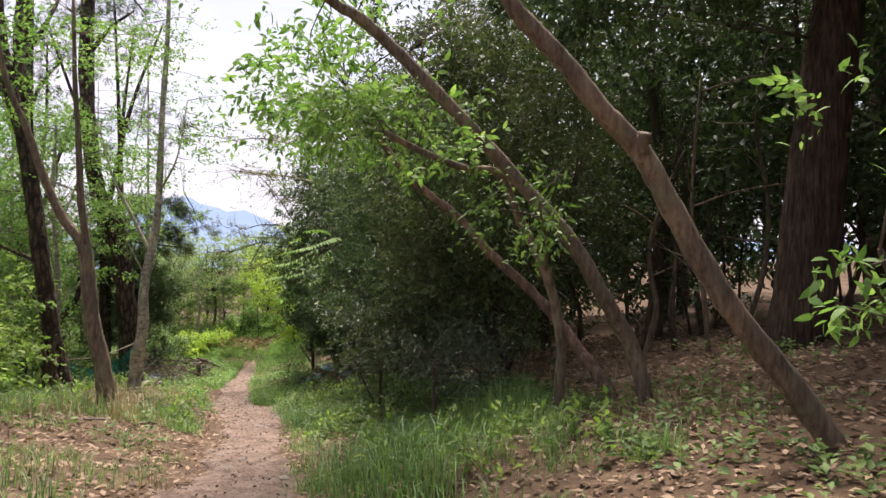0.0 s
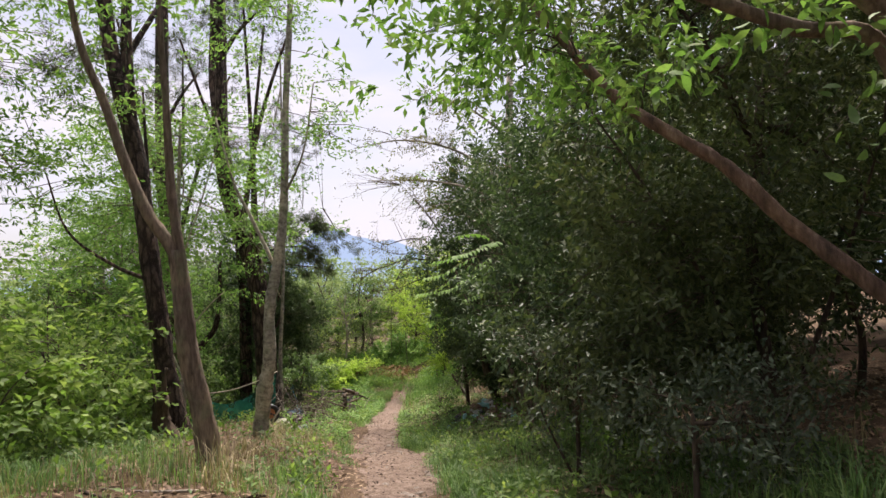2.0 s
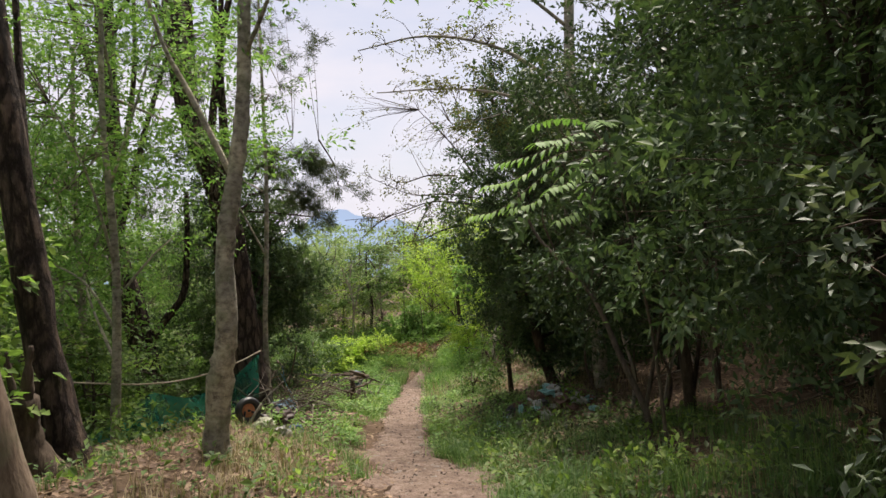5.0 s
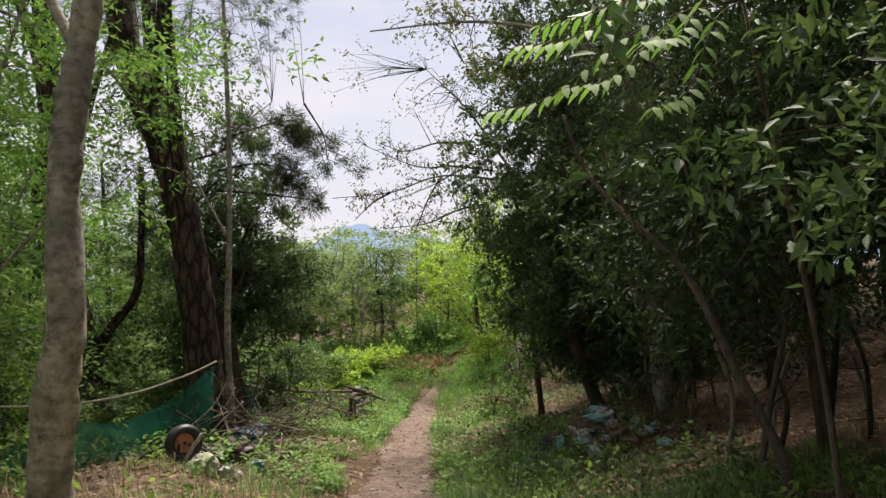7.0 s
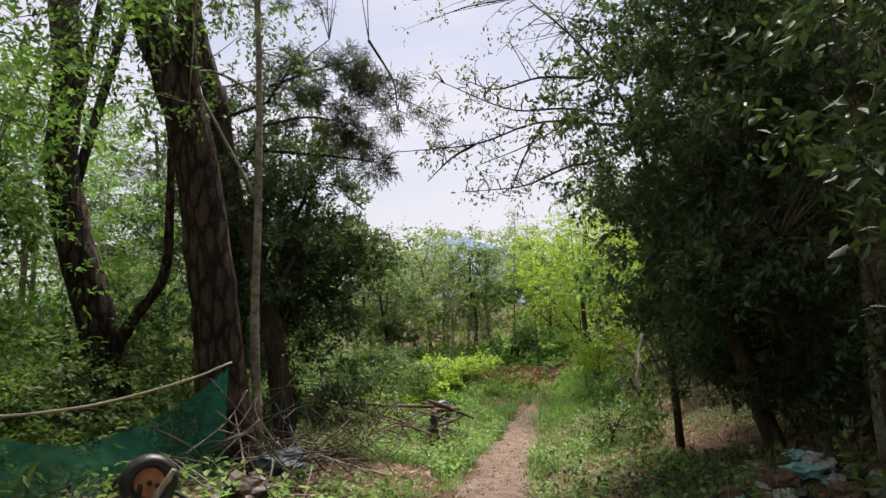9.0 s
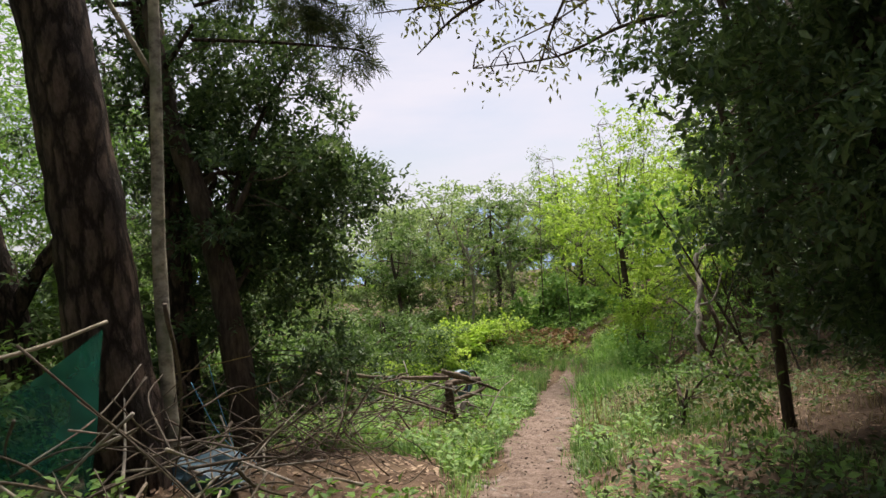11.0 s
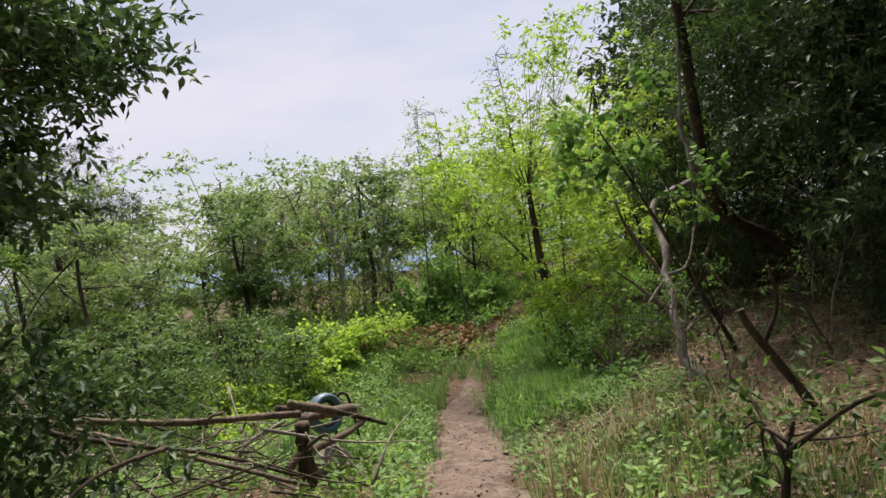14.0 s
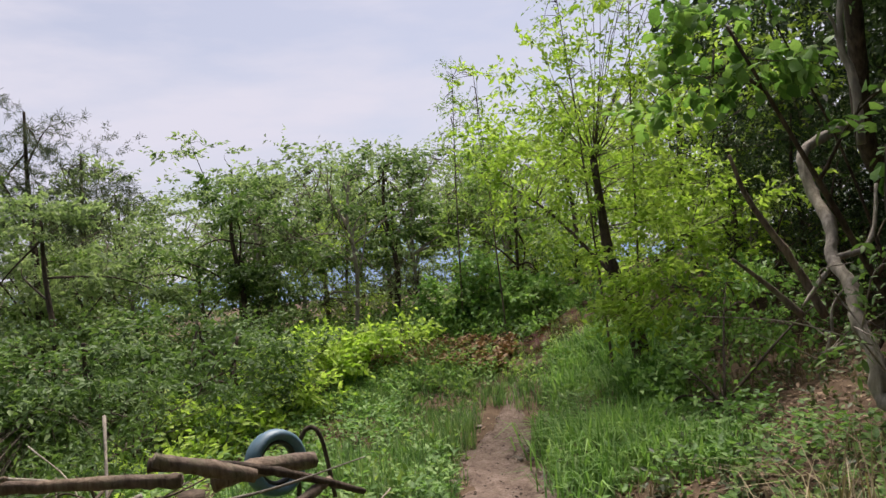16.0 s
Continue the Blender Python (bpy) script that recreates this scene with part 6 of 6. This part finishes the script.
for pts, mat, nm, lab in (([(-9.21, 20.30, -1.84), (-9.64, 21.00, -1.90), (-9.85, 21.60, -1.91), (-9.46, 22.20, -1.84)], ROPE_DARK, "striped_rope", "black and yellow striped rope strung between trunks"), ([(-9.21, 20.30, -1.88), (-9.67, 21.00, -2.11), (-9.91, 21.60, -2.27), (-9.07, 22.20, -2.09)], ROPE_DARK, "striped_rope", "black and yellow striped rope strung between trunks"), ([(-8.3, 20.3, -1.62), (-8.28, 20.35, -1.9), (-8.2, 20.4, -2.3), (-8.1, 20.3, -2.6)], BLUE_STRING, "blue_string", "loose blue string hanging from the rope"), ([(-8.2, 20.0, -1.7), (-8.05, 20.1, -2.1), (-8.1, 20.5, -2.4), (-8.3, 20.7, -2.5)], BLUE_STRING, "blue_string", "loose blue string tangled in the brushwood")):
    t = thing(nm, pts[0], lab, "rope")
    link_mesh("strand", *tube(spline(pts, 8), 0.006 if mat is ROPE_DARK else 0.003, 0.006 if mat is ROPE_DARK else 0.003, 6), mat, t)
lumpy("tarpaulin", (-8.3, 20.2), (0.35, 0.3, 0.18), BLUE_GREY, "crumpled blue-grey sheet under the brushwood", "tarpaulin", 9)

for i in range(70):
    c = np.array([-9.9 + r5.normal() * 0.7, 23.3 + r5.normal() * 0.8, 0])
    a = r5.random() * 6.28
    d = np.array([math.cos(a), math.sin(a), r5.normal() * 0.35]) * (0.25 + 0.5 * r5.random())
    c[2] = float(land(c[0], c[1])) + 0.12 + 0.7 * r5.random() ** 1.5
    stick("branch", [c - d, c + r5.normal(size=3) * 0.08, c + d], 0.005 + 0.01 * r5.random() ** 2, 0.003, (TWIG, BARK_DARK, DEADWOOD)[i % 3], "bare dead branch in the brushwood heap", "branch", "branches of the brushwood")

# ---- woodpile of broken branches beside the trail ----
stick("log", [(-12.15, 25.40, -2.41), (-11.32, 25.80, -2.60), (-10.28, 26.12, -2.78), (-9.8, 26.3, -2.83), (-9.33, 26.47, -2.86), (-9.1, 26.55, -2.88)], 0.03, 0.036, BARK_BROWN, "long grey-brown branch resting across the woodpile", "log", "woodpile", side=[[(-9.9, 26.25, -2.87), (-9.75, 26.1, -2.75), (-9.55, 26.0, -2.7)]])
stick("log", [(-9.16, 26.44, -2.75), (-9.02, 26.6, -2.83), (-8.86, 26.8, -2.93)], 0.038, 0.04, BARK_BROWN, "short thick cut log with a dark end on the woodpile", "log", "woodpile")
stick("log", [(-9.5, 27.36, -3.14), (-9.32, 27.6, -3.12), (-9.1, 27.9, -3.16)], 0.06, 0.055, BARK_BROWN, "short thick cut log on the woodpile", "log", "woodpile")
stick("log", [(-9.45, 26.75, -2.86), (-9.16, 27.1, -2.97), (-8.95, 27.42, -3.12), (-8.7, 27.76, -3.32)], 0.036, 0.02, BARK_DARK, "dark tapering branch sloping off the woodpile", "log", "woodpile")
stick("log", [(-9.3, 26.55, -3.4), (-9.2, 26.7, -3.3), (-8.98, 27.24, -3.27), (-8.85, 27.6, -3.2)], 0.045, 0.03, BARK_BROWN, "grey branch lying low in the woodpile", "log", "woodpile")
stick("log", [(-9.6, 26.05, -3.3), (-9.5, 26.2, -3.05), (-9.2, 26.39, -2.9)], 0.02, 0.018, DEADWOOD, "thin pale branch leaning on the woodpile", "log", "woodpile")
stick("log", [(-10.6, 24.9, -2.2), (-10.2, 24.7, -2.45), (-10.1, 25.2, -2.7), (-9.6, 25.8, -3.0), (-9.0, 26.2, -3.35)], 0.025, 0.014, BARK_DARK, "long dark forked branch trailing from the woodpile", "log", "woodpile", side=[[(-10.1, 25.2, -2.7), (-9.8, 25.0, -2.9), (-9.5, 25.1, -3.2)], [(-10.2, 24.7, -2.45), (-9.9, 25.0, -2.4), (-9.7, 25.3, -2.55)]])
stick("log", [(-11.44, 25.8, -2.56), (-10.98, 25.8, -2.7), (-9.94, 25.73, -2.94), (-8.66, 25.62, -3.24)], 0.03, 0.018, BARK_BROWN, "long grey-brown branch slanting down from the woodpile", "log", "woodpile")
for i in range(110):
    c = np.array([-9.75, 26.0, 0]) + np.array([r5.normal() * 0.6, r5.normal() * 0.5, 0])
    a = -0.3 + r5.normal() * 0.9
    L = 0.2 + 0.5 * r5.random() ** 2
    d = np.array([math.cos(a), math.sin(a), r5.normal() * 0.3]) * L
    c[2] = float(land(c[0], c[1])) + 0.1 + 0.65 * r5.random()
    stick("branch", [c - d, c + r5.normal(size=3) * 0.06, c + d], 0.005 + 0.012 * r5.random() ** 2, 0.003, (TWIG, BARK_DARK, DEADWOOD)[i % 3], "broken bare branch in the woodpile", "branch", "broken branches of the woodpile")
stump_post = stick("post", [(-9.2, 26.75, -3.85), (-9.2, 26.74, -3.3), (-9.18, 26.72, -3.0)], 0.085, 0.07, BARK_DARK, "short dark rotten post holding the woodpile", "post")
tyre = thing("tyre", (-9.65, 28.35, -3.6), "blue-grey rubber tyre standing half sunk behind the logs", "tyre")
ring_mesh("tread", 0.2, 0.045, BLUE_GREY, tyre, pose(-9.65, 28.35, -3.3, 84, 8, 62), squash=1.9)
ring_mesh("rim", 0.15, 0.02, BLACK, tyre, pose(-9.65, 28.35, -3.3, 84, 8, 62), squash=1.9)
hoop = thing("hoop", (-9.6, 28.9, -3.7), "bent brown handle sticking up behind the logs", "hoop")
link_mesh("bar", *tube(spline([(-9.76, 28.85, -3.75), (-9.74, 28.88, -3.32), (-9.66, 28.92, -3.18), (-9.57, 28.95, -3.28), (-9.5, 28.98, -3.78)], 6), 0.02, 0.018, 7), BARK_DARK, hoop, smooth=True)
lumpy("stone_block", (-9.3, 27.6), (0.24, 0.2, 0.26), STONE, "rough grey stone beside the woodpile", "stone", 12)

# ---- rubbish heap under the camellia ----
heap = [(-3.6, 19.1, TEAL), (-3.35, 19.0, TEAL), (-3.95, 19.1, BLUE), (-2.9, 19.05, RUST), (-3.1, 19.0, WHITE), (-3.75, 19.3, BLACK), (-2.65, 19.1, WHITE), (-3.5, 18.95, WHITE), (-2.8, 18.9, RUST), (-3.2, 18.85, TEAL), (-4.05, 19.3, BLACK), (-3.0, 19.2, WHITE), (-3.4, 19.2, RUST), (-4.15, 19.0, WHITE), (-3.7, 18.9, RUST), (-2.5, 19.3, BLACK)]
NAMES = {id(TEAL): "teal", id(BLUE): "blue", id(RUST): "rusty brown", id(WHITE): "dirty white", id(BLACK): "black"}
for i in range(60):
    a, b = r5.normal() * 0.4, r5.normal() * 0.25
    heap.append((-3.25 + a, 19.2 + b, (WHITE, RUST, BLACK, RUST, TEAL, RUST)[i % 6]))
for i, (x, y, mat) in enumerate(heap):
    o = lumpy("rubbish_scrap", (x, y), (0.07 + 0.1 * r5.random(), 0.05 + 0.07 * r5.random(), 0.04 + 0.06 * r5.random()), mat, "crumpled " + NAMES[id(mat)] + " plastic scrap on the rubbish heap", "rubbish", 40 + i, turn=r5.random() * 180)

# ---- red netting at the end of the trail ----
rnet = thing("red_net", (-8.6, 36.1, -3.4), "torn red-brown netting draped over the bank", "net")
sheet("net_panel", [(-9.1, 36.0, -3.32), (-8.8, 36.1, -3.16), (-8.5, 36.3, -3.0), (-8.2, 36.5, -2.85)], [(-9.2, 35.8, -3.65), (-8.8, 35.9, -3.55), (-8.4, 36.1, -3.4), (-8.0, 36.3, -3.3)], 30, 8, RED_NET, 0.05, rnet)
rnet2 = thing("red_net", (-11.9, 35.4, -3.9), "low strip of red-brown netting among bracken", "net")
sheet("net_panel", [(-12.2, 35.4, -3.3), (-11.9, 35.5, -3.3), (-11.6, 35.6, -3.5), (-11.2, 35.7, -3.7)], [(-12.3, 35.1, -3.95), (-11.9, 35.2, -3.95), (-11.6, 35.3, -3.95), (-11.2, 35.4, -3.95)], 30, 8, RED_NET, 0.05, rnet2)

# dry grass sheaves and fallen sticks by the trail
for i, (x, y) in enumerate([(-6.4, 26.8), (-6.1, 27.4), (-5.6, 26.4), (-6.6, 25.6), (-4.9, 25.2), (-4.2, 9.3), (-4.5, 10.0), (-4.9, 12.0), (-5.0, 11.3), (-5.2, 12.7), (-5.5, 13.2), (-5.0, 13.1), (-5.7, 13.7), (-5.3, 13.9), (-6.0, 14.3), (-5.6, 14.6), (-6.2, 15.0), (-5.9, 15.5)]):
    q = np.array([[x, y, float(land(x, y))]]) + np.concatenate([r5.normal(size=(90, 2)) * 0.13, np.zeros((90, 1))], 1)
    q[:, 2] = land(q[:, 0], q[:, 1]) - 0.01
    tagged(link_mesh("straw_tuft", *blades(q, 0.62 if y > 20 else 0.42, 0.008, 1.4), DRY_GRASS), "sheaf of bent dry straw-coloured grass by the trail", "grass", "straw tufts", kind="stuff")
for i in range(40):
    y = 4 + 22 * r5.random()
    x = float(trail_x(y)) + (0.6 + 4.5 * r5.random()) * (1 if i % 3 else -0.8)
    a = r5.random() * 6.28
    L = 0.2 + 0.35 * r5.random()
    p = [np.array([x + math.cos(a) * L * s, y + math.sin(a) * L * s, 0]) for s in (-1, 0, 1)]
    for k in p:
        k[2] = float(land(k[0], k[1])) + 0.02
    stick("fallen_stick", p, 0.006 + 0.01 * r5.random(), 0.005, DEADWOOD if i % 2 else BARK_DARK, "dry fallen stick lying on the forest floor", "stick", "fallen sticks")

# ---- thin stems in the shade of the wood ----
def shade_stem(x, y, height, lean, radius, mat, label, group, seed, leafy=0.0):
    """A thin crooked stem with a few bare side twigs, some with sparse leaves."""
    r = np.random.default_rng(seed)
    z = float(land(x, y))
    t = thing("thin_stem", (x, y, z), label, "sapling", group)
    a = r.random() * 6.28
    d = np.array([math.cos(a), math.sin(a), 0]) * lean
    pts = [np.array([x, y, z - 0.1]) + (d + np.array([0, 0, height])) * s + np.array([*r.normal(size=2) * 0.07 * height * 0.4, 0]) * (s > 0) for s in (0, 0.25, 0.5, 0.75, 1.0)]
    line = spline(pts, 5)
    link_mesh("trunk", *tube(line, radius, radius * 0.35, 6, 0.06), mat, t, smooth=True)
    tips = []
    for i in range(5):
        w = line[int(len(line) * (0.25 + 0.7 * r.random()))]
        e = w + np.array([*r.normal(size=2) * 0.45, 0.1 + 0.5 * r.random()])
        link_mesh("side_branch", *tube(spline([w, (w + e) / 2 + r.normal(size=3) * 0.08, e], 4), radius * 0.35, 0.003, 4), mat, t)
        tips.append(e)
    if leafy:
        c = np.repeat(np.array(tips), max(1, int(leafy)), 0)
        c = c + r.normal(size=c.shape) * 0.14
        tagged(link_mesh("leaf_spray", *sprays(c, unit(r.normal(size=c.shape)), 0.22, 2, 5, 0.075, 0.45, 1.0, 0, True, 0.5), LEAF_MID, t), kind="stuff")


r8 = np.random.default_rng(8)
for i in range(22):
    shade_stem(2.0 + 5.0 * r8.random(), 8.4 + 5.5 * r8.random(), 2.6 + 2.2 * r8.random(), 0.9 * r8.random(), 0.022 + 0.03 * r8.random(), BARK_DARK if i % 3 else BARK_BROWN, "thin dark bare stem in the shade of the wood", "stems in the wood", 200 + i)
for i in range(18):
    y = 28.0 + 7.5 * r8.random()
    shade_stem(float(trail_x(y)) + 2.6 + 3.4 * r8.random(), y, 0.9 + 1.5 * r8.random(), 0.8 * r8.random(), 0.012 + 0.016 * r8.random(), (BARK_DARK, TWIG, DEADWOOD)[i % 3], "thin scrubby stem with few leaves on the bank", "stems on the bank", 260 + i, 1 + i % 3)
for i in range(12):
    y = 15.5 + 6.5 * r8.random()
    shade_stem(float(trail_x(y)) + 2.8 + 2.0 * r8.random(), y, 1.6 + 1.4 * r8.random(), 0.7 * r8.random(), 0.014 + 0.018 * r8.random(), (BARK_DARK, TWIG, DEADWOOD)[i % 3], "thin bare stem under the evergreens", "stems under the evergreens", 320 + i)

# feathery saplings rising over the young tree at the bend
for i, (x, y, top, lx, ly) in enumerate([(-7.5, 34.2, 2.1, -0.35, 0.0), (-7.1, 34.6, 1.9, 0.3, 0.1), (-9.6, 37.0, 1.7, -0.2, 0.0), (-10.6, 37.6, 1.9, 0.2, 0.1)]):
    z = float(land(x, y))
    h = top - z
    spots = [(x + lx * s + 0.25 * math.sin(i * 2 + j * 2.4), y + ly * s + 0.25 * math.cos(i + j * 2.1), z + h * s, 0.3, 0.3, 0.14, 5) for j, s in enumerate((0.55, 0.64, 0.72, 0.8, 0.87, 0.94, 1.0))]
    tree("feathery_sapling", "tall thin sapling with sparse feathery young leaves", "tree", [(x, y, z), (x + lx * 0.3, y, z + h * 0.35), (x + lx * 0.6, y + ly * 0.6, z + h * 0.7), (x + lx, y + ly, top)], 0.024, 0.006, spots, LEAF_GLOW, 0.07, TWIG, limbs=0, twigs=3, leaves=7, spray=0.32, aspect=0.35, gap=0.3, twig_share=1.0, group="feathery saplings", flat=0.6)
